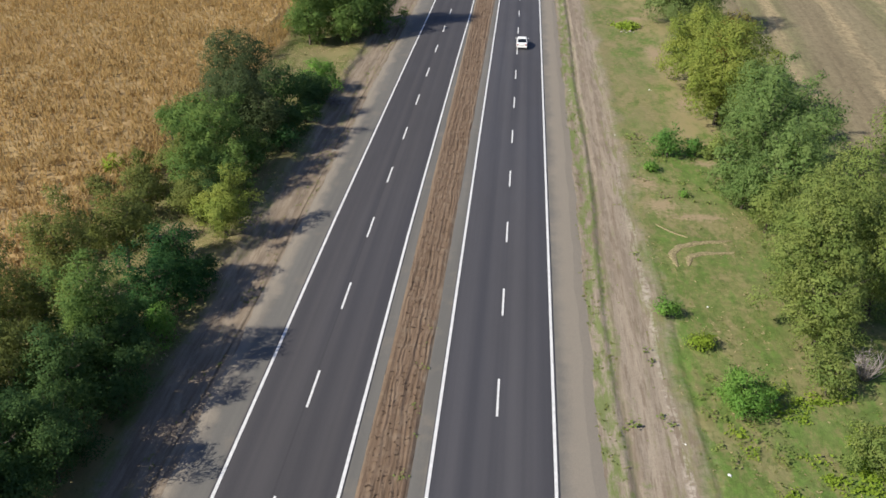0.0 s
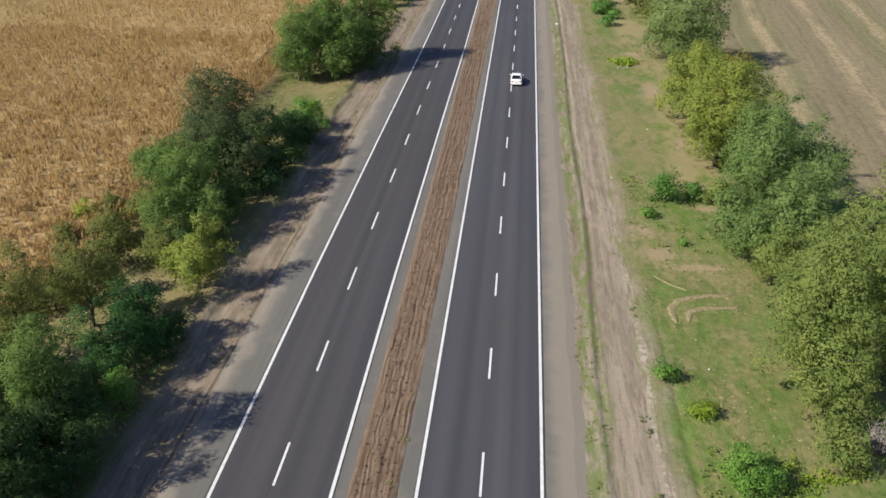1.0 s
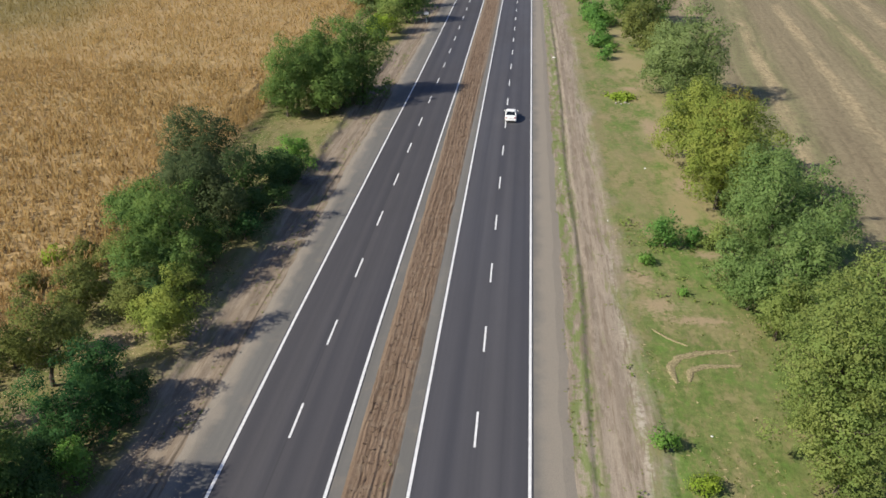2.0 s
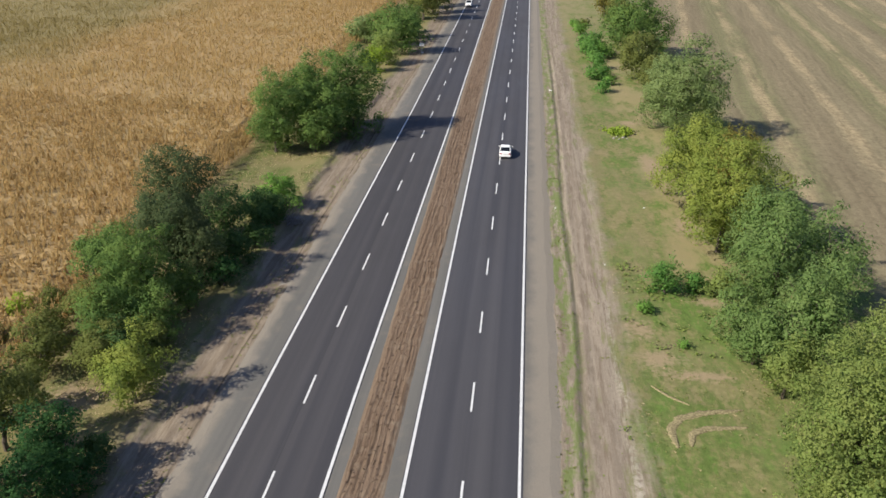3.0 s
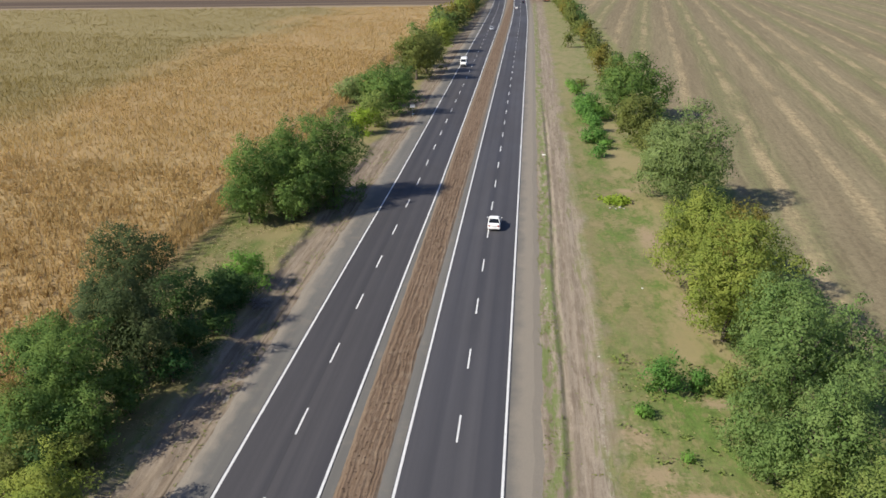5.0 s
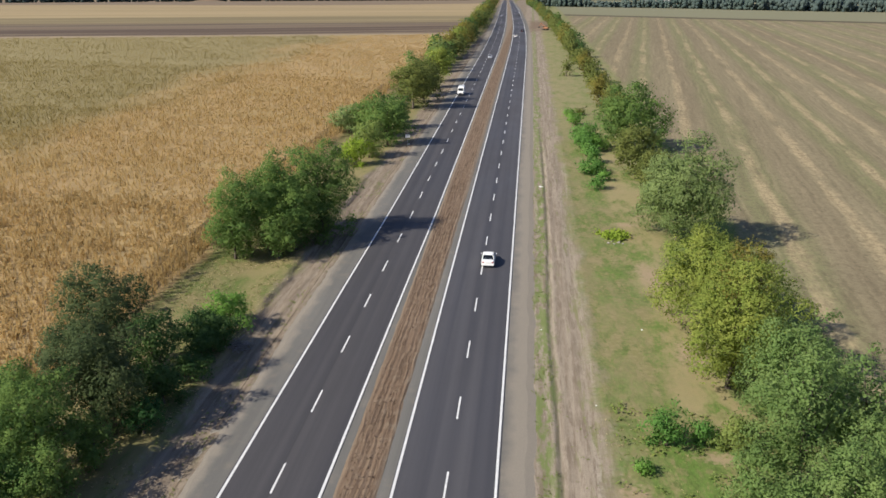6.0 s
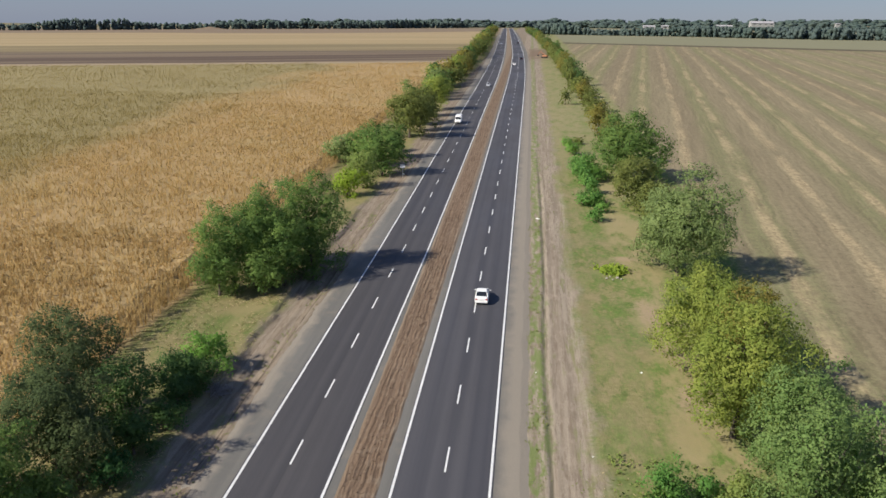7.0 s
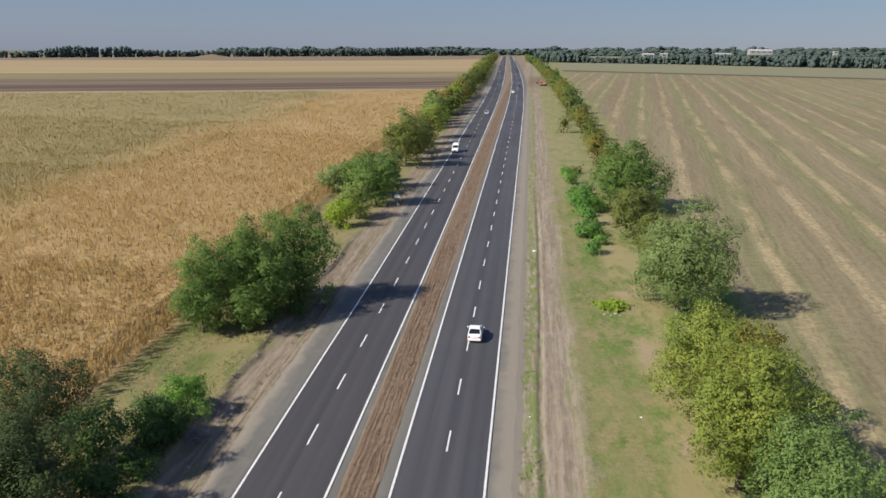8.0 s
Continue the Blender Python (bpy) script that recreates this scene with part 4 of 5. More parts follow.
woods("tree_belt", [(12, 1250), (44, 1215), (103, 1185), (195, 1150), (271, 1090), (340, 1062), (430, 1048), (700, 1020)], 24, 13, 31, "belt of trees tinted grey-green as if by haze behind the harvested field", 5.4)
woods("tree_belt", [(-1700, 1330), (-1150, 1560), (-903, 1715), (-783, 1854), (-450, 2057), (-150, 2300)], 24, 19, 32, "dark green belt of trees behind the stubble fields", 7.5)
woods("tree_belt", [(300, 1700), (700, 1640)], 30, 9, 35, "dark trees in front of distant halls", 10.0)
woods("far_woods", [(-250, 2450), (0, 2450), (350, 2000), (700, 1850), (1500, 1750)], 90, 17, 33, "dark woods tinted as if by haze on the plain near the horizon", 16.0)
woods("far_woods", [(-1300, 3450), (0, 3600), (2400, 3300)], 120, 24, 34, "dark woods tinted as if by haze along the horizon", 26.0)


# ---- the dry maize ----
def in_corn(x, y):
    """True inside the maize field."""
    rag = vnoise(x, y, 6.0, 11) * 2.0
    return (x < -36.8 + rag) & (y - 0.45 * x < 536) & (y > 28)


def corn_top(x, y):
    return lie(y) + np.clip((-38.2 - x) / 2.5, 0.0, 1) * (np.interp(y, (70, 130, 330), (1.15, 1.35, 1.5)) + vnoise(x, y, 1.3, 12) * 0.35 + vnoise(x, y, 14.0, 13) * 0.2)


CX = np.concatenate([np.arange(-360, -120, 6.0), np.arange(-120, -38.6, 1.1), [-38.2]])
CY = np.concatenate([np.arange(28, 150, 1.1), np.arange(150, 300, 2.5), np.arange(300, 552, 6.0)])
cxg = np.broadcast_to(CX, (len(CY), len(CX))).copy()
cyg0 = CY[:, None] + 0 * cxg
cxg += vnoise(0 * cyg0, cyg0, 7.0, 18) * 3.0 * np.clip((cxg + 48) / 10, 0, 1) + vnoise(0 * cyg0, cyg0, 1.8, 19) * 1.2 * np.clip((cxg + 42) / 5, 0, 1)
cyg = np.minimum(CY[:, None] + 0 * cxg, 535 + 0.45 * cxg)
cv = np.stack([cxg, cyg, corn_top(np.broadcast_to(CX, cxg.shape), cyg)], -1).reshape(-1, 3)
w = len(CX)
ci = (np.arange(len(CY) - 1)[:, None] * w + np.arange(w - 1)[None, :]).ravel()
me = mesh_of("maize_field", cv, np.stack([ci, ci + 1, ci + w + 1, ci + w], -1).tolist())
CORN_IN = bpy.data.materials.new("maize_stalks_inside")
CORN_IN.use_nodes = True
nt = CORN_IN.node_tree
b = nt.nodes["Principled BSDF"]
b.inputs["Roughness"].default_value = 0.95
pos, px, py, pz = place(nt)
n1, n2, n3 = fac_noise(nt, pos, 1.6, 5, 0.7), fac_noise(nt, pos, 0.05, 4), fac_noise(nt, stretched(nt, pos, 1.0, 0.35), 2.2, 4, 0.6)
c = blend(nt, step(nt, n1, 0.32, 0.66), (0.295, 0.200, 0.084), (0.372, 0.257, 0.112))
c = blend(nt, step(nt, n2, 0.45, 0.65, 0.0, 0.45), c, (0.32, 0.245, 0.105))
c = blend(nt, step(nt, n3, 0.48, 0.7, 0.0, 0.4), c, (0.33, 0.238, 0.105))
c = blend(nt, greening(nt, pos, px, py), c, (0.205, 0.175, 0.070))
nt.links.new(c, b.inputs["Base Color"])
relief(nt, b, n1, 0.6, 0.25)
me.materials.append(CORN_IN)
corn = tagged(new("maize_field", me), "ripe dry golden maize field beside the road", "maize", kind="stuff")


def maize(seed, x0, x1, y0, y1, per_m2, blades, length, width, steep=0.5):
    """Maize plants with drooping dry leaves, past counting."""
    rng = np.random.default_rng(seed)
    n = int((x1 - x0) * (y1 - y0) * per_m2)
    x = x0 + np.round((rng.random(n) * (x1 - x0)) / 0.72) * 0.72 + rng.normal(size=n) * 0.10
    y = y0 + rng.random(n) * (y1 - y0)
    keep = in_corn(x, y) & (x > -0.68 * y - 12)
    x, y = x[keep], y[keep]
    n = len(x)
    top = lie(y) + 1.85 + vnoise(x, y, 5.0, 14) * 0.5 + rng.normal(size=n) * 0.16
    out = []
    for k in range(blades):
        a = rng.uniform(0, 2 * math.pi, n)
        ca, sa = np.cos(a), np.sin(a)
        ln = length * rng.uniform(0.6, 1.25, n)
        wd = width * rng.uniform(0.6, 1.2, n)
        zr = top - rng.uniform(0.05, 0.75, n) * (0.4 + k / blades)
        up = np.where(rng.random(n) < 0.45, 1, -1) * rng.uniform(0.6, 1.1, n) * steep * ln
        tip = zr + up
        ln = ln * (1.1 - 0.8 * steep)
        p0 = np.stack([x - sa * wd * 0.5, y + ca * wd * 0.5, zr], -1)
        p1 = np.stack([x + sa * wd * 0.5, y - ca * wd * 0.5, zr], -1)
        mx_, my_ = x + ca * ln, y + sa * ln
        p2 = np.stack([mx_ + sa * wd * 0.35, my_ - ca * wd * 0.35, tip], -1)
        p3 = np.stack([mx_ - sa * wd * 0.35, my_ + ca * wd * 0.35, tip], -1)
        out.append(np.stack([p0, p1, p2, p3], 1))
    s = 0.05 + width * 0.12
    a = rng.uniform(0, math.pi, n)
    dx, dy = np.cos(a) * s, np.sin(a) * s
    lean = rng.normal(size=(n, 2)) * 0.12
    lo, hi = top - 1.0, top + rng.uniform(0.0, 0.35, n)
    out.append(np.stack([np.stack([x - dx, y - dy, lo], -1), np.stack([x + dx, y + dy, lo], -1), np.stack([x + lean[:, 0] + dx * 0.4, y + lean[:, 1] + dy * 0.4, hi], -1), np.stack([x + lean[:, 0] - dx * 0.4, y + lean[:, 1] - dy * 0.4, hi], -1)], 1))
    return np.concatenate(out)


near_crop = facing_up(maize(21, -95, -36, 30, 150, 4.0, 5, 0.55, 0.12, 0.75), 0.2)
crop = facing_up(np.concatenate([
    maize(22, -150, -95, 110, 230, 2.2, 3, 0.6, 0.14, 0.85),
    maize(23, -95, -36, 150, 300, 2.4, 3, 0.6, 0.14, 0.85),
    maize(24, -215, -95, 230, 330, 1.3, 2, 0.7, 0.20, 0.45),
    maize(25, -95, -36, 300, 420, 1.2, 2, 0.7, 0.20, 0.45),
    maize(26, -300, -95, 330, 520, 0.45, 2, 0.7, 0.24, 0.45),
    maize(27, -95, -36, 420, 545, 0.7, 2, 0.7, 0.22, 0.45),
]), 0.8)
me = quads("maize_plants", np.concatenate([near_crop[0], crop[0]]), np.concatenate([near_crop[1], crop[1]]))
me.materials.append(CORN)
child("maize_plants", me, corn)


# ---- grass, weeds, straw ----
def tufts(seed, x0, x1, y0, y1, per_m2, tall, wide, keep):
    rng = np.random.default_rng(seed)
    n = int((x1 - x0) * (y1 - y0) * per_m2)
    x, y = x0 + rng.random(n) * (x1 - x0), y0 + rng.random(n) * (y1 - y0)
    ok = keep(x, y, rng)
    x, y = x[ok], y[ok]
    n = len(x)
    z = land(x, y) - 0.01
    out = []
    for k in range(3):
        a = rng.uniform(0, 2 * math.pi, n)
        ca, sa = np.cos(a), np.sin(a)
        h, w_ = tall * rng.uniform(0.5, 1.4, n), wide * rng.uniform(0.5, 1.3, n)
        lx, ly = rng.normal(size=n) * tall * 1.5, rng.normal(size=n) * tall * 1.5
        out.append(np.stack([np.stack([x - ca * w_, y - sa * w_, z], -1), np.stack([x + ca * w_, y + sa * w_, z], -1), np.stack([x + lx + ca * w_ * 0.6, y + ly + sa * w_ * 0.6, z + h], -1), np.stack([x + lx - ca * w_ * 0.6, y + ly - sa * w_ * 0.6, z + h * 0.9], -1)], 1))
    return np.concatenate(out)


def some(x, y, rng):
    return (vnoise(x, y, 3.0, 15) + 0.5 * vnoise(x, y, 0.9, 16) + rng.normal(size=len(x)) * 0.15) > 0.05


me = quads("verge_grass", *facing_up(np.concatenate([
    tufts(41, 13.2, 37.5, 30, 90, 3.4, 0.055, 0.09, some),
    tufts(43, -37.4, -23.6, 40, 150, 4.5, 0.09, 0.055, some),
    tufts(44, 6.4, 8.5, 30, 170, 6.0, 0.08, 0.06, some),
    tufts(47, -21.6, -19.4, 30, 170, 2.0, 0.10, 0.06, some),
    tufts(48, 9.2, 13.2, 30, 90, 1.5, 0.05, 0.07, some),
])))
me.materials.append(GRASS)
tagged(new("verge_grass", me), "rough green grass on the verges", "grass", kind="stuff")
me = quads("dry_grass", *facing_up(np.concatenate([
    tufts(45, 12.4, 37.5, 30, 90, 1.2, 0.06, 0.06, some),
    tufts(46, -37.4, -23.5, 40, 150, 5.0, 0.09, 0.04, some),
])))
me.materials.append(STRAW)
tagged(new("dry_grass", me), "dry yellow grass among the green", "grass", kind="stuff")


def herbs(seed, spots, kind, label):
    """Low weeds, each a rosette of broad leaves."""
    rng = np.random.default_rng(seed)
    out = []
    for x, y, s in spots:
        n = 16
        u = rng.normal(size=(n, 3)) * np.array([0.30, 0.30, 0.12]) * s + np.array([0, 0, 0.22 * s])
        u[:, 2] = np.maximum(u[:, 2], 0.03)
        z = float(land(np.array([x]), np.array([y]))[0])
        out.append(u[:, None, :] + turned(n, rng, 0.30 * s, 0.7, np.tile([0, 0, 1.0], (n, 1)), 0.5) + np.array([x, y, z]))
    me = quads("weeds", *facing_up(np.concatenate(out)))
    me.materials.append(LEAVES[kind])
    return tagged(new("weeds", me), label, "weeds", kind="stuff")


rr = random.Random(12)
spots = [(rr.uniform(15.2, 28.5), rr.uniform(30.0, 45.5), rr.uniform(0.4, 0.9)) for _ in range(760)]
herbs(51, [s for s in spots if vnoise(s[0], s[1], 2.2, 17) > 0.02], "lime", "low yellowish-green weeds scattered on the grass")
spots = [(rr.uniform(13.2, 19), rr.uniform(36, 46), rr.uniform(0.35, 0.8)) for _ in range(60)] + [(rr.uniform(13, 22), rr.uniform(74, 92), rr.uniform(0.4, 1.0)) for _ in range(45)]
spots += [(8.9, 40.0, 0.9), (11.0, 41.0, 0.8), (11.2, 40.3, 0.7), (10.6, 48.5, 0.6), (10.9, 47.2, 0.7), (11.6, 62.0, 0.6), (11.4, 63.0, 0.7)]
herbs(52, spots, "apple", "low green weeds on the verge and wheel track")
herbs(53, [(rr.gauss(18.4, 0.8), rr.gauss(142.6, 0.8), rr.uniform(1.0, 1.9)) for _ in range(60)], "weed", "patch of bright green broad-leaved weeds on dry grass")
herbs(54, [(rr.uniform(-5.5, -5.15), rr.uniform(33, 50), rr.uniform(0.4, 0.7)) for _ in range(9)], "apple", "small weeds at the edge of the median soil")


def swath(points, wide, seed):
    """A curved line of mown dry grass lying on the verge."""
    rng = np.random.default_rng(seed)
    p = np.array(points, float)
    seg = np.linspace(0, len(p) - 1, 60)
    cx = np.interp(seg, np.arange(len(p)), p[:, 0])
    cy = np.interp(seg, np.arange(len(p)), p[:, 1])
    for _ in range(3):
        cx[1:-1] = (cx[:-2] + cx[1:-1] * 2 + cx[2:]) / 4
        cy[1:-1] = (cy[:-2] + cy[1:-1] * 2 + cy[2:]) / 4
    tx, ty = np.gradient(cx), np.gradient(cy)
    ln = np.hypot(tx, ty)
    nx, ny = -ty / ln, tx / ln
    cols = []
    thin = np.sin(np.linspace(0, math.pi, 60)) ** 0.35
    for q in np.linspace(-1, 1, 11):
        rag = wide * 0.5 * thin * q * (1 + (0.22 * rng.normal(size=60) if abs(q) > 0.7 else 0.08 * rng.normal(size=60)))
        x, y = cx + nx * rag, cy + ny * rag
        cols.append(np.stack([x, y, land(x, y) + (0.055 * (1 - q * q) + 0.02 * rng.random(60)) - 0.03 * (abs(q) > 0.95)], -1))
    v = np.stack(cols, 1).reshape(-1, 3)
    a = (np.arange(59)[:, None] * 11 + np.arange(10)[None, :]).ravel()
    me = mesh_of("straw_swath", v, np.stack([a, a + 1, a + 12, a + 11], -1).tolist())
    me.polygons.foreach_set("use_smooth", [True] * len(me.polygons))
    me.materials.append(MOWN)
    return tagged(new("straw_swath", me), "curved swath of dry mown grass on the lawn", "straw", "mown swaths", "stuff")


swath([(14.9, 61.3), (14.7, 63.6), (15.6, 65.0), (17.6, 65.9), (20.6, 66.6)], 0.75, 61)
swath([(15.9, 61.6), (16.2, 63.2), (17.4, 63.9), (20.4, 64.4)], 0.65, 62)
swath([(14.0, 69.3), (15.2, 67.9), (16.6, 66.8)], 0.28, 63)

# clods on the median's soil
rng = np.random.default_rng(71)
n = 2600
x, y = rng.uniform(-7.7, -5.4, n), 24 + 150 * rng.random(n) ** 1.3
z = furrows(x, y) + 0.01
s = rng.uniform(0.02, 0.075, n)
tet = np.array([(1, 1, 1), (-1, -1, 1), (-1, 1, -1), (1, -1, -1)], float)
jit = tet[None] * s[:, None, None] * rng.uniform(0.5, 1.2, (n, 4, 3)) + np.stack([x, y, z], -1)[:, None, :]
f = (np.arange(n) * 4)[:, None, None] + np.array([(0, 1, 2), (0, 3, 1), (0, 2, 3), (1, 3, 2)])[None]
me = mesh_of("soil_clods", jit.reshape(-1, 3), f.reshape(-1, 3).tolist())
me.materials.append(SOIL)
tagged(new("soil_clods", me), "loose clods of brown soil on the median", "soil", kind="stuff")


# ---- vehicles ----
TYRE = plain("tyre_rubber", (0.02, 0.02, 0.02), 0.85, 0.2)
RIM = plain("rim_metal", (0.45, 0.45, 0.46), 0.35, 0.5, 0.8)
TRIM = plain("black_plastic", (0.025, 0.025, 0.027), 0.6, 0.3)
LAMP_RED = plain("red_lamp", (0.35, 0.02, 0.02), 0.25, 0.6)
LAMP_CLEAR = plain("clear_lamp", (0.7, 0.7, 0.68), 0.15, 0.7)
CHROME = plain("bright_metal", (0.6, 0.6, 0.6), 0.25, 0.5, 1.0)
GLASS = plain("dark_car_glass", (0.015, 0.018, 0.02), 0.08, 0.6, 0.0, 0.1, 1.0)
WHITE = plain("white_car_paint", (0.82, 0.82, 0.80), 0.25, 0.55, 0.0, 0.03, 1.0)
SILVER = plain("silver_car_paint", (0.52, 0.53, 0.55), 0.3, 0.55, 0.3, 0.05, 1.0)
BLACK = plain("dark_car_paint", (0.022, 0.025, 0.035), 0.25, 0.55, 0.0, 0.1, 1.0)


def loft(bm, rings, close=True):
    """Skin over rings of equal size; the ends are closed."""
    vs = [[bm.verts.new(p) for p in ring] for ring in rings]
    n = len(vs[0])
    for a, b in zip(vs[:-1], vs[1:]):
        for k in range(n):
            bm.faces.new((a[k], a[(k + 1) % n], b[(k + 1) % n], b[k]))
    bm.faces.new(list(reversed(vs[0])))
    bm.faces.new(vs[-1])
    bmesh.ops.recalc_face_normals(bm, faces=bm.faces)
    return bm


def hoop(y, half, z0, z1, inset, shoulder):
    """A rounded cross-section of a car body at y."""
    zs = z0 + (z1 - z0) * shoulder
    return [(-half * 0.9, y, z0), (half * 0.9, y, z0), (half, y, z0 + 0.12), (half, y, zs), (half - inset * 0.5, y, z1 - 0.05), (half - inset, y, z1), (-half + inset, y, z1), (-half + inset * 0.5, y, z1 - 0.05), (-half, y, zs), (-half, y, z0 + 0.12)]


def wheel(ob, x, y, r, w, flip):
    bm = bmesh.new()
    bmesh.ops.create_cone(bm, cap_ends=True, segments=24, radius1=r, radius2=r, depth=w, matrix=pose(x, y, r, 0, 90, 0))
    bmesh.ops.bevel(bm, geom=[e for e in bm.edges if abs(e.verts[0].co.x - e.verts[1].co.x) < 1e-4], offset=0.035, segments=2, affect="EDGES")
    tyre = part("wheel", bm, TYRE, ob)
    bm = bmesh.new()
    xo = x + flip * (w / 2 + 0.004)
    bmesh.ops.create_cone(bm, cap_ends=True, segments=20, radius1=r * 0.62, radius2=r * 0.55, depth=0.03, matrix=pose(xo, y, r, 0, 90 * flip, 0))
    for k in range(5):
        a = 2 * math.pi * k / 5
        tube(bm, (xo + flip * 0.012, y, r), (xo + flip * 0.012, y + r * 0.5 * math.cos(a), r + r * 0.5 * math.sin(a)), 0.03, 0.02, 5)
    part("rim", bm, RIM, tyre)


def pane(bm, a, b, c, d, thick=0.012):
    """A thin slab of glass on four corners."""
    a, b, c, d = (Vector(p) for p in (a, b, c, d))
    nrm = (b - a).cross(d - a).normalized() * thick
    lo, hi = [bm.verts.new(p) for p in (a, b, c, d)], [bm.verts.new(p + nrm) for p in (a, b, c, d)]
    bm.faces.new(list(reversed(lo)))
    bm.faces.new(hi)
    for k in range(4):
        bm.faces.new((lo[k], lo[(k + 1) % 4], hi[(k + 1) % 4], hi[k]))


def sedan(m, paint, label, group="cars on the road"):
    """A four-door saloon, 4.4 m long, its nose towards +y."""
    ob = thing("car", m, label, "car", group)
    bm = loft(bmesh.new(), [hoop(-2.2, 0.74, 0.42, 0.86, 0.10, 0.6), hoop(-2.12, 0.80, 0.30, 0.95, 0.10, 0.6), hoop(-1.5, 0.85, 0.24, 0.98, 0.10, 0.62), hoop(-0.9, 0.86, 0.24, 0.96, 0.07, 0.62), hoop(0.6, 0.86, 0.24, 0.94, 0.07, 0.62), hoop(1.0, 0.85, 0.24, 0.92, 0.10, 0.62), hoop(1.8, 0.82, 0.26, 0.80, 0.14, 0.62), hoop(2.1, 0.76, 0.32, 0.70, 0.14, 0.6), hoop(2.2, 0.66, 0.40, 0.62, 0.14, 0.6)])
    body = part("body", bm, paint, ob, "", True)
    body.data.polygons.foreach_set("use_smooth", [False] * len(body.data.polygons))
    # the roof and the glass house under it
    bm = bmesh.new()
    loft(bm, [[(-0.60, -0.98, 1.34), (0.60, -0.98, 1.34), (0.52, -0.94, 1.40), (-0.52, -0.94, 1.40)], [(-0.64, -0.5, 1.37), (0.64, -0.5, 1.37), (0.54, -0.5, 1.45), (-0.54, -0.5, 1.45)], [(-0.63, 0.12, 1.36), (0.63, 0.12, 1.36), (0.53, 0.10, 1.44), (-0.53, 0.10, 1.44)], [(-0.60, 0.26, 1.31), (0.60, 0.26, 1.31), (0.52, 0.24, 1.36), (-0.52, 0.24, 1.36)]])
    part("roof", bm, paint, ob)
    lo = [(-0.76, -1.66, 0.93), (0.76, -1.66, 0.93), (0.77, 1.0, 0.90), (-0.77, 1.0, 0.90)]
    hi = [(-0.60, -0.98, 1.36), (0.60, -0.98, 1.36), (0.60, 0.24, 1.34), (-0.60, 0.24, 1.34)]
    for name, i, j, lab in (("rear_window", 0, 1, "dark rear window"), ("side_window", 1, 2, ""), ("windscreen", 2, 3, ""), ("side_window", 3, 0, "")):
        bm = bmesh.new()
        pane(bm, lo[i], lo[j], hi[j], hi[i])
        part(name, bm, GLASS, ob, lab)
    for sx in (-1, 1):  # pillars
        for a, b_ in (((0.77, -1.64, 0.94), (0.61, -0.98, 1.37)), ((0.78, -0.25, 0.94), (0.65, -0.28, 1.38)), ((0.78, 0.98, 0.91), (0.61, 0.24, 1.35))):
            bm = bmesh.new()
            tube(bm, (sx * a[0], a[1], a[2]), (sx * b_[0], b_[1], b_[2]), 0.05, 0.045, 6)
            part("pillar", bm, paint, ob)
        part("mirror", box(bmesh.new(), sx * 0.98 - 0.09, sx * 0.98 + 0.09, 0.68, 0.78, 0.93, 1.05, 0.02), paint, ob)
        part("tail_lamp", box(bmesh.new(), sx * 0.62 - 0.13, sx * 0.62 + 0.13, -2.205, -2.14, 0.66, 0.84, 0.015), LAMP_RED, ob)
        part("headlamp", box(bmesh.new(), sx * 0.56 - 0.14, sx * 0.56 + 0.14, 2.06, 2.17, 0.56, 0.68, 0.015), LAMP_CLEAR, ob)
        for y in (-1.32, 1.30):
            wheel(ob, sx * 0.76, y, 0.31, 0.20, sx)
        for y in (-0.72, 0.36):
            part("door_handle", box(bmesh.new(), sx * 0.862 - 0.012, sx * 0.862 + 0.012, y - 0.09, y + 0.09, 0.77, 0.80, 0.005), TRIM, ob)
    part("rear_bumper", box(bmesh.new(), -0.80, 0.80, -2.27, -2.08, 0.32, 0.54, 0.04), paint, ob)
    part("front_bumper", box(bmesh.new(), -0.72, 0.72, 2.08, 2.26, 0.30, 0.50, 0.04), paint, ob)
    part("plate", box(bmesh.new(), -0.26, 0.26, -2.222, -2.205, 0.62, 0.73), LAMP_CLEAR, ob, "pale blank plate")
    return ob


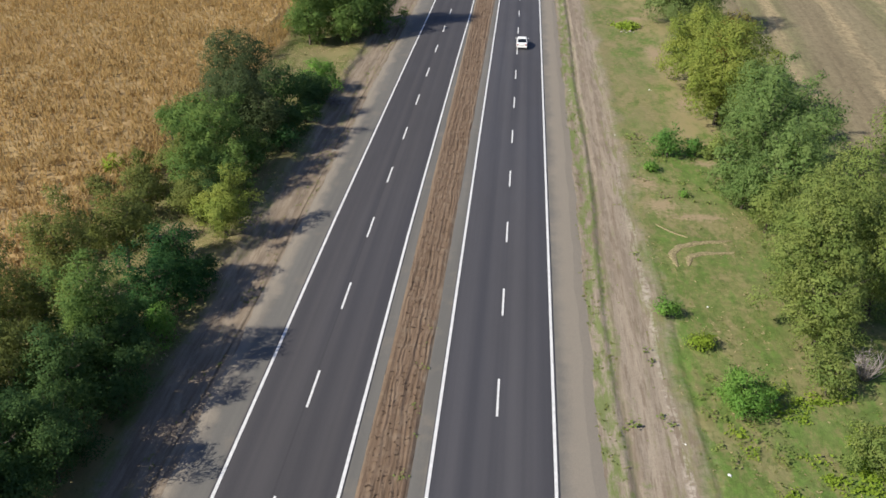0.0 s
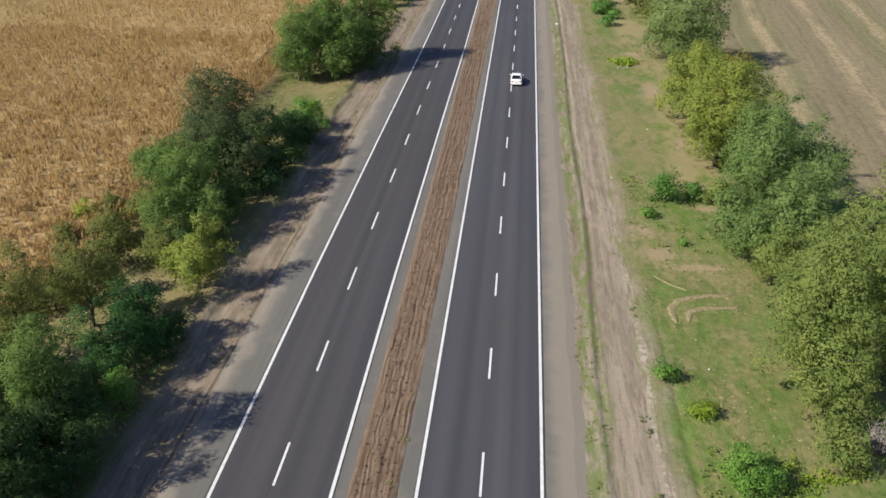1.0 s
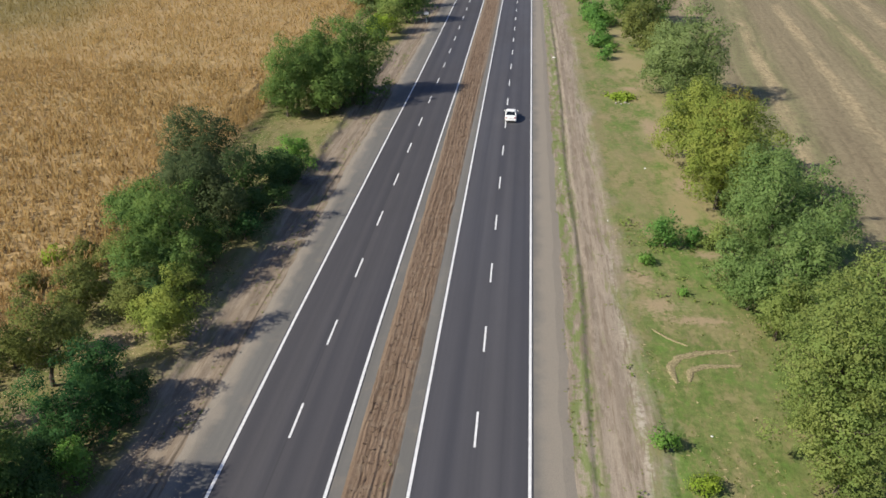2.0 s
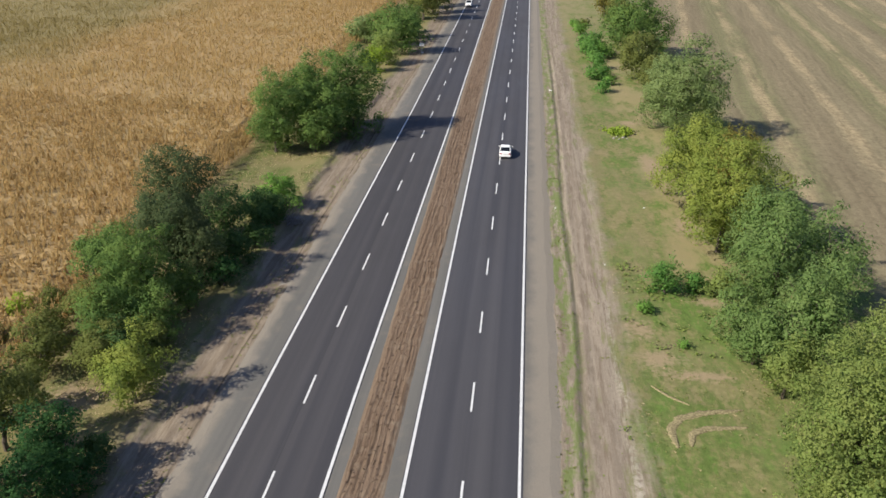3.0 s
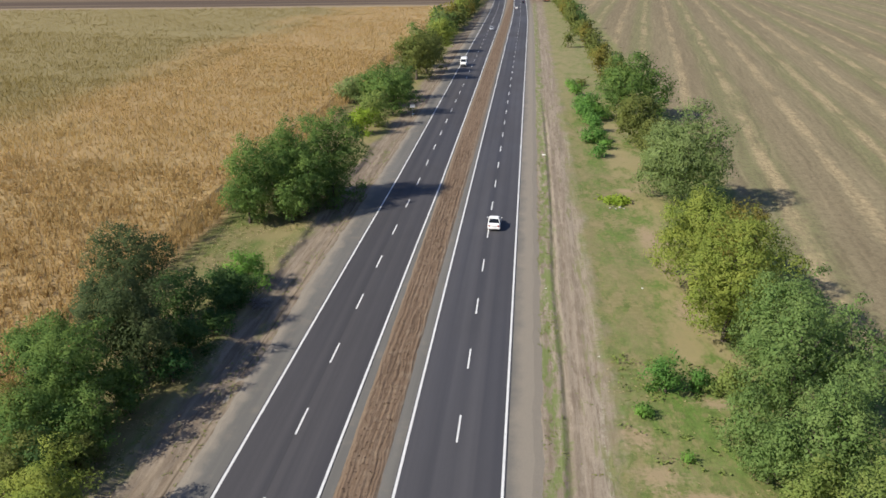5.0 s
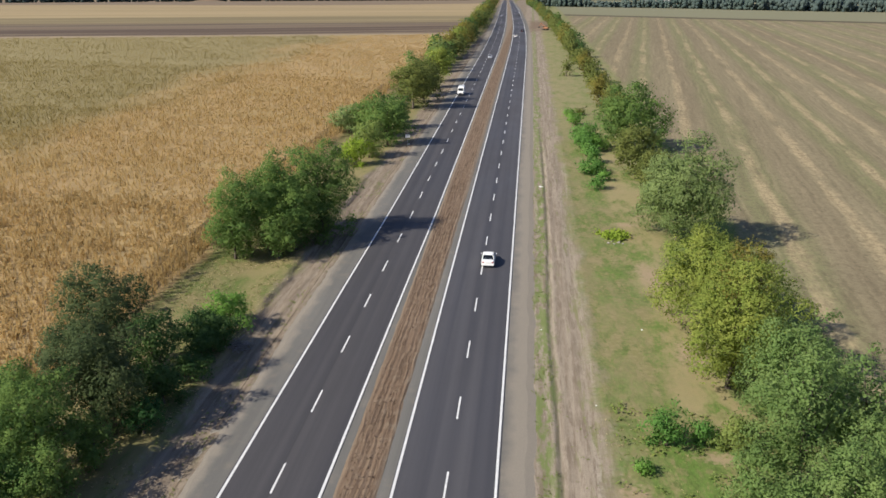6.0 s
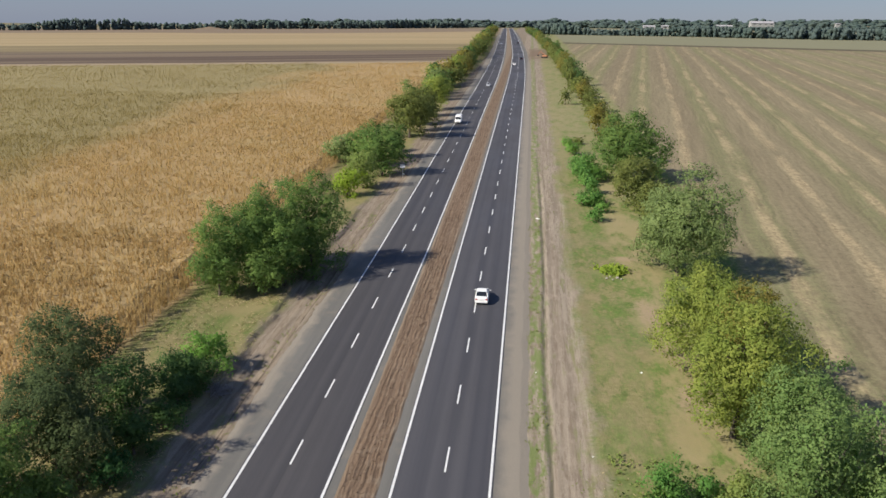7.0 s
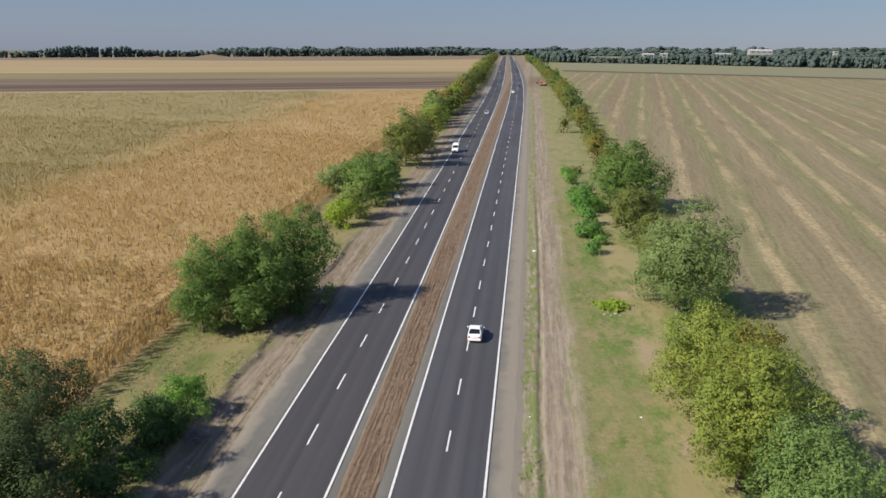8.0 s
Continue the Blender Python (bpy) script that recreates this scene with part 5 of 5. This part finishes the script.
def van(m, label):
    """A high white van, 5.4 m long, its nose towards -y."""
    ob = thing("van", m, label, "van", "cars on the road")
    bm = loft(bmesh.new(), [hoop(-2.7, 0.78, 0.42, 0.95, 0.12, 0.6), hoop(-2.55, 0.90, 0.34, 1.12, 0.10, 0.6), hoop(-1.75, 0.96, 0.30, 1.28, 0.10, 0.6), hoop(-1.7, 0.97, 0.30, 1.30, 0.08, 0.6), hoop(-0.95, 0.98, 0.30, 2.28, 0.22, 0.5), hoop(-0.5, 0.98, 0.30, 2.42, 0.20, 0.5), hoop(2.4, 0.98, 0.30, 2.44, 0.20, 0.5), hoop(2.62, 0.95, 0.34, 2.38, 0.24, 0.5)])
    part("body", bm, WHITE, ob)
    bm = bmesh.new()
    pane(bm, (0.80, -1.70, 1.36), (-0.80, -1.70, 1.36), (-0.74, -1.02, 2.18), (0.74, -1.02, 2.18), 0.03)
    part("windscreen", bm, GLASS, ob, "dark windscreen")
    for sx in (-1, 1):
        bm = bmesh.new()
        box(bm, sx * 0.975 - 0.012, sx * 0.975 + 0.012, -0.85, 0.05, 1.36, 1.98, 0.01)
        part("side_window", bm, GLASS, ob)
        part("headlamp", box(bmesh.new(), sx * 0.66 - 0.16, sx * 0.66 + 0.16, -2.66, -2.5, 0.78, 0.98, 0.02), LAMP_CLEAR, ob)
        part("mirror", box(bmesh.new(), sx * 1.10 - 0.09, sx * 1.10 + 0.09, -1.22, -1.10, 1.40, 1.72, 0.02), TRIM, ob)
        part("tail_lamp", box(bmesh.new(), sx * 0.88 - 0.06, sx * 0.88 + 0.06, 2.58, 2.64, 0.9, 1.3, 0.01), LAMP_RED, ob)
        for y in (-1.75, 1.65):
            wheel(ob, sx * 0.86, y, 0.34, 0.22, sx)
    part("grille", box(bmesh.new(), -0.5, 0.5, -2.73, -2.62, 0.62, 0.80, 0.02), TRIM, ob)
    part("bumper", box(bmesh.new(), -0.88, 0.88, -2.80, -2.5, 0.32, 0.56, 0.05), TRIM, ob)
    return ob


def on_road(x, y, turn=0.0):
    return pose(x + float(bend(y)), y, 0.092 + float(lie(y)), 0, 0, turn)


sedan(on_road(0.7, 128.8), WHITE, "white four-door saloon car on the dark asphalt")
van(on_road(-15.1, 281.5), "white high-roofed van driving towards the viewer")
sedan(on_road(-11.6, 394.0, 180), SILVER, "silver saloon car driving towards the viewer")
sedan(on_road(-2.4, 528.0), WHITE, "distant white saloon car driving away")
sedan(on_road(1.8, 582.0), BLACK, "distant dark saloon car driving away")
sedan(on_road(1.9, 835.0), BLACK, "distant dark saloon car driving away")
sedan(on_road(-14.0, 808.0, 180), SILVER, "distant pale saloon car driving towards the viewer")

# ---- the orange digger on the verge ----
ORANGE = plain("orange_machine_paint", (0.36, 0.17, 0.085), 0.5, 0.4)
dig = thing("excavator", pose(15.4, 607, float(lie(607)) - 0.03, 0, 0, 65), "orange tracked excavator standing on dug brown earth", "excavator")
for sx in (-1, 1):
    bm = bmesh.new()
    ring = []
    for k in range(20):
        a = 2 * math.pi * k / 20
        ring.append((math.cos(a) * 0.42 + (1.35 if math.cos(a) > 0 else -1.35), 0.42 + math.sin(a) * 0.42))
    loft(bm, [[(sx * 1.0 - 0.28, p, q) for p, q in ring], [(sx * 1.0 + 0.28, p, q) for p, q in ring]])
    part("track", bm, TYRE, dig)
part("undercarriage", box(bmesh.new(), -0.8, 0.8, -0.8, 0.8, 0.35, 0.95, 0.05), TRIM, dig)
part("body", box(bmesh.new(), -1.25, 1.25, -2.1, 0.7, 0.95, 2.0, 0.12), ORANGE, dig)
part("cab", box(bmesh.new(), -1.2, -0.2, -0.4, 1.3, 1.0, 2.85, 0.10), ORANGE, dig)
part("cab_window", box(bmesh.new(), -1.22, -0.18, -0.2, 1.32, 1.7, 2.6, 0.04), GLASS, dig)
for name, a, b_, r0, r1 in (("boom", (0.3, 0.6, 1.5), (0.3, 3.2, 4.3), 0.28, 0.2), ("arm", (0.3, 3.2, 4.3), (0.3, 5.0, 2.0), 0.2, 0.14), ("ram", (0.3, 0.9, 1.4), (0.3, 2.2, 2.9), 0.09, 0.06)):
    bm = bmesh.new()
    tube(bm, a, b_, r0, r1, 6)
    part(name, bm, ORANGE if name != "ram" else CHROME, dig)
bm = bmesh.new()
loft(bm, [[(-0.3, 4.7, 2.0), (0.9, 4.7, 2.0), (0.9, 5.3, 1.9), (-0.3, 5.3, 1.9)], [(-0.25, 4.3, 1.3), (0.85, 4.3, 1.3), (0.85, 5.2, 1.1), (-0.25, 5.2, 1.1)]])
part("bucket", bm, TRIM, dig)


def heap(name, x, y, r, h, mat, seed, label):
    """A low uneven heap of earth."""
    a = np.linspace(0, 2 * math.pi, 28, endpoint=False)
    rows, v = np.linspace(0, 1, 9), []
    for t in rows:
        rad = r * t * (1 + 0.25 * vnoise(np.cos(a) * 3, np.sin(a) * 3, 1.0, seed))
        px_, py_ = x + np.cos(a) * rad, y + np.sin(a) * rad * 0.8
        v.append(np.stack([px_, py_, lie(py_) + swell(px_, py_) - 0.1 + h * (1 - t) ** 1.2 * (1 + 0.3 * vnoise(px_, py_, r * 0.3, seed))], -1))
    v = np.concatenate(v)
    faces = [(t * 28 + k, t * 28 + (k + 1) % 28, t * 28 + 28 + (k + 1) % 28, t * 28 + 28 + k) for t in range(8) for k in range(28)]
    me = mesh_of(name, v, faces)
    me.materials.append(mat)
    me.polygons.foreach_set("use_smooth", [True] * len(me.polygons))
    return tagged(new(name, me), label, "mound")


heap("earth_heap", 11.5, 618, 3.4, 1.6, SOIL, 3, "heap of freshly dug brown earth on the verge")
heap("grassy_mound", -705, 1900, 42, 6.5, GROUND, 5, "low rounded mound in the far field")

# ---- small things on the verges ----
PLATE = plain("sign_back_metal", (0.68, 0.69, 0.70), 0.5, 0.4, 0.2)
POST = plain("galvanised_post", (0.42, 0.42, 0.42), 0.5, 0.4, 0.6)
sign = thing("road_sign", pose(-20.3, 201.8, -0.1), "grey-backed rectangular road sign on a metal post", "sign")
bm = bmesh.new()
tube(bm, (0, 0, 0), (0, 0, 2.9), 0.045, 0.045, 10)
part("post", bm, POST, sign)
part("plate", box(bmesh.new(), -0.5, 0.5, -0.07, -0.045, 2.05, 2.75, 0.01), PLATE, sign)
for z in (2.2, 2.6):
    part("bracket", box(bmesh.new(), -0.3, 0.3, -0.05, -0.02, z - 0.02, z + 0.02), POST, sign)

LITTER = plain("pale_litter", (0.72, 0.72, 0.68), 0.7, 0.2, 0.0, 0.1, 5.0)


def litter(x, y, s, seed):
    rng = np.random.default_rng(seed)
    bm = bmesh.new()
    bmesh.ops.create_icosphere(bm, subdivisions=2, radius=s)
    for v in bm.verts:
        v.co = Vector((v.co.x * 1.4, v.co.y, max(v.co.z * 0.45, -0.03))) * float(1 + 0.35 * (rng.random() - 0.5))
    z = float(land(np.array([x]), np.array([y]))[0])
    ob = tagged(thing_mesh("litter", bm, LITTER, pose(x, y, z + 0.05, 0, 0, seed * 40)), "crumpled pale scrap of litter on the ground", "litter", "scraps of litter")
    return ob


def thing_mesh(name, bm, mat, m):
    me = bpy.data.meshes.new(name)
    bm.to_mesh(me)
    bm.free()
    me.materials.append(mat)
    ob = new(name, me)
    ob.matrix_world = m
    return ob


for k, (x, y, s) in enumerate(((8.0, 170.5, 0.24), (18.2, 109.2, 0.10), (-6.6, 37.0, 0.09), (14.2, 36.0, 0.10), (16.3, 55.0, 0.07), (7.4, 108.0, 0.08), (-20.6, 205.0, 0.30), (12.0, 38.6, 0.06), (12.1, 92.0, 0.06))):
    litter(x, y, s, k)

STONE = plain("pale_stone", (0.33, 0.30, 0.26), 0.9, 0.2, 0.0, 0.25, 6.0)
rr = random.Random(33)
for x, y, r in ((17.2, 139.6, 0.20), (18.0, 139.2, 0.16), (18.7, 139.9, 0.22), (17.7, 140.3, 0.14), (19.2, 139.4, 0.15)):
    bm = bmesh.new()
    bmesh.ops.create_icosphere(bm, subdivisions=2, radius=r)
    for v in bm.verts:
        v.co = Vector((v.co.x * 1.2, v.co.y, v.co.z * 0.6)) * rr.uniform(0.82, 1.12)
    tagged(thing_mesh("stone", bm, STONE, pose(x, y, float(land(np.array([x]), np.array([y]))[0]) + 0.08, 0, 0, rr.uniform(0, 360))), "pale rough stone beside a patch of weeds", "stone", "stones by the weeds")

bm = bmesh.new()
for k in range(40):
    a, lift = rr.uniform(0, 6.28), rr.uniform(0.05, 0.5)
    mid = Vector((rr.gauss(0, 0.5), rr.gauss(0, 0.5), lift))
    way_ = Vector((math.cos(a), math.sin(a), rr.uniform(-0.15, 0.25))) * rr.uniform(0.5, 1.3)
    tube(bm, mid - way_, mid + way_, 0.05, 0.015, 5)
    tube(bm, mid, mid + Vector((math.cos(a + 0.7), math.sin(a + 0.7), 0.25)) * 0.7, 0.03, 0.01, 4)
brush = thing("brushwood_pile", pose(-23.3, 100.2, float(land(np.array([-23.3]), np.array([100.2]))[0])), "pile of pale dry branches at the edge of the track", "branches")
part("branchwork", bm, DRY_WOOD, brush)

# ---- buildings far off in the trees ----
WALL = plain("pale_wall", (0.30, 0.30, 0.29), 0.8, 0.2)
ROOF = plain("grey_roof", (0.34, 0.33, 0.33), 0.7, 0.2)
DARK = plain("dark_opening", (0.03, 0.03, 0.035), 0.3, 0.5)


def shed(x, y, w, d, h, lift, label):
    ob = thing("farm_building", pose(x, y, float(lie(y) + swell(x, y)) + lift), label, "building", "far buildings")
    part("wall", box(bmesh.new(), -w / 2, w / 2, -d / 2, d / 2, -2 - lift, h), WALL, ob)
    bm = bmesh.new()
    loft(bm, [[(-w / 2 - 0.6, -d / 2 - 0.6, h), (-w / 2 - 0.6, d / 2 + 0.6, h), (-w / 2 - 0.6, 0, h + d * 0.16)], [(w / 2 + 0.6, -d / 2 - 0.6, h), (w / 2 + 0.6, d / 2 + 0.6, h), (w / 2 + 0.6, 0, h + d * 0.16)]])
    part("roof", bm, ROOF, ob)
    n = int(w / 9)
    for k in range(n):
        cx = -w / 2 + (k + 0.5) * w / n
        part("window", box(bmesh.new(), cx - 2.2, cx + 2.2, -d / 2 - 0.15, -d / 2 + 0.1, h * 0.45, h * 0.75), DARK, ob)


shed(467, 1834, 44, 24, 4.5, 9, "long pale industrial hall among distant trees")
shed(214, 1600, 20, 14, 3.5, 4.6, "low pale building among distant trees")
shed(240, 1590, 12, 12, 4.0, 4.6, "small pale building among distant trees")
shed(345, 1613, 30, 14, 3.0, 5.6, "long low pale building among distant trees")
shed(620, 1851, 9, 7, 3.0, 9, "small white building among distant trees")
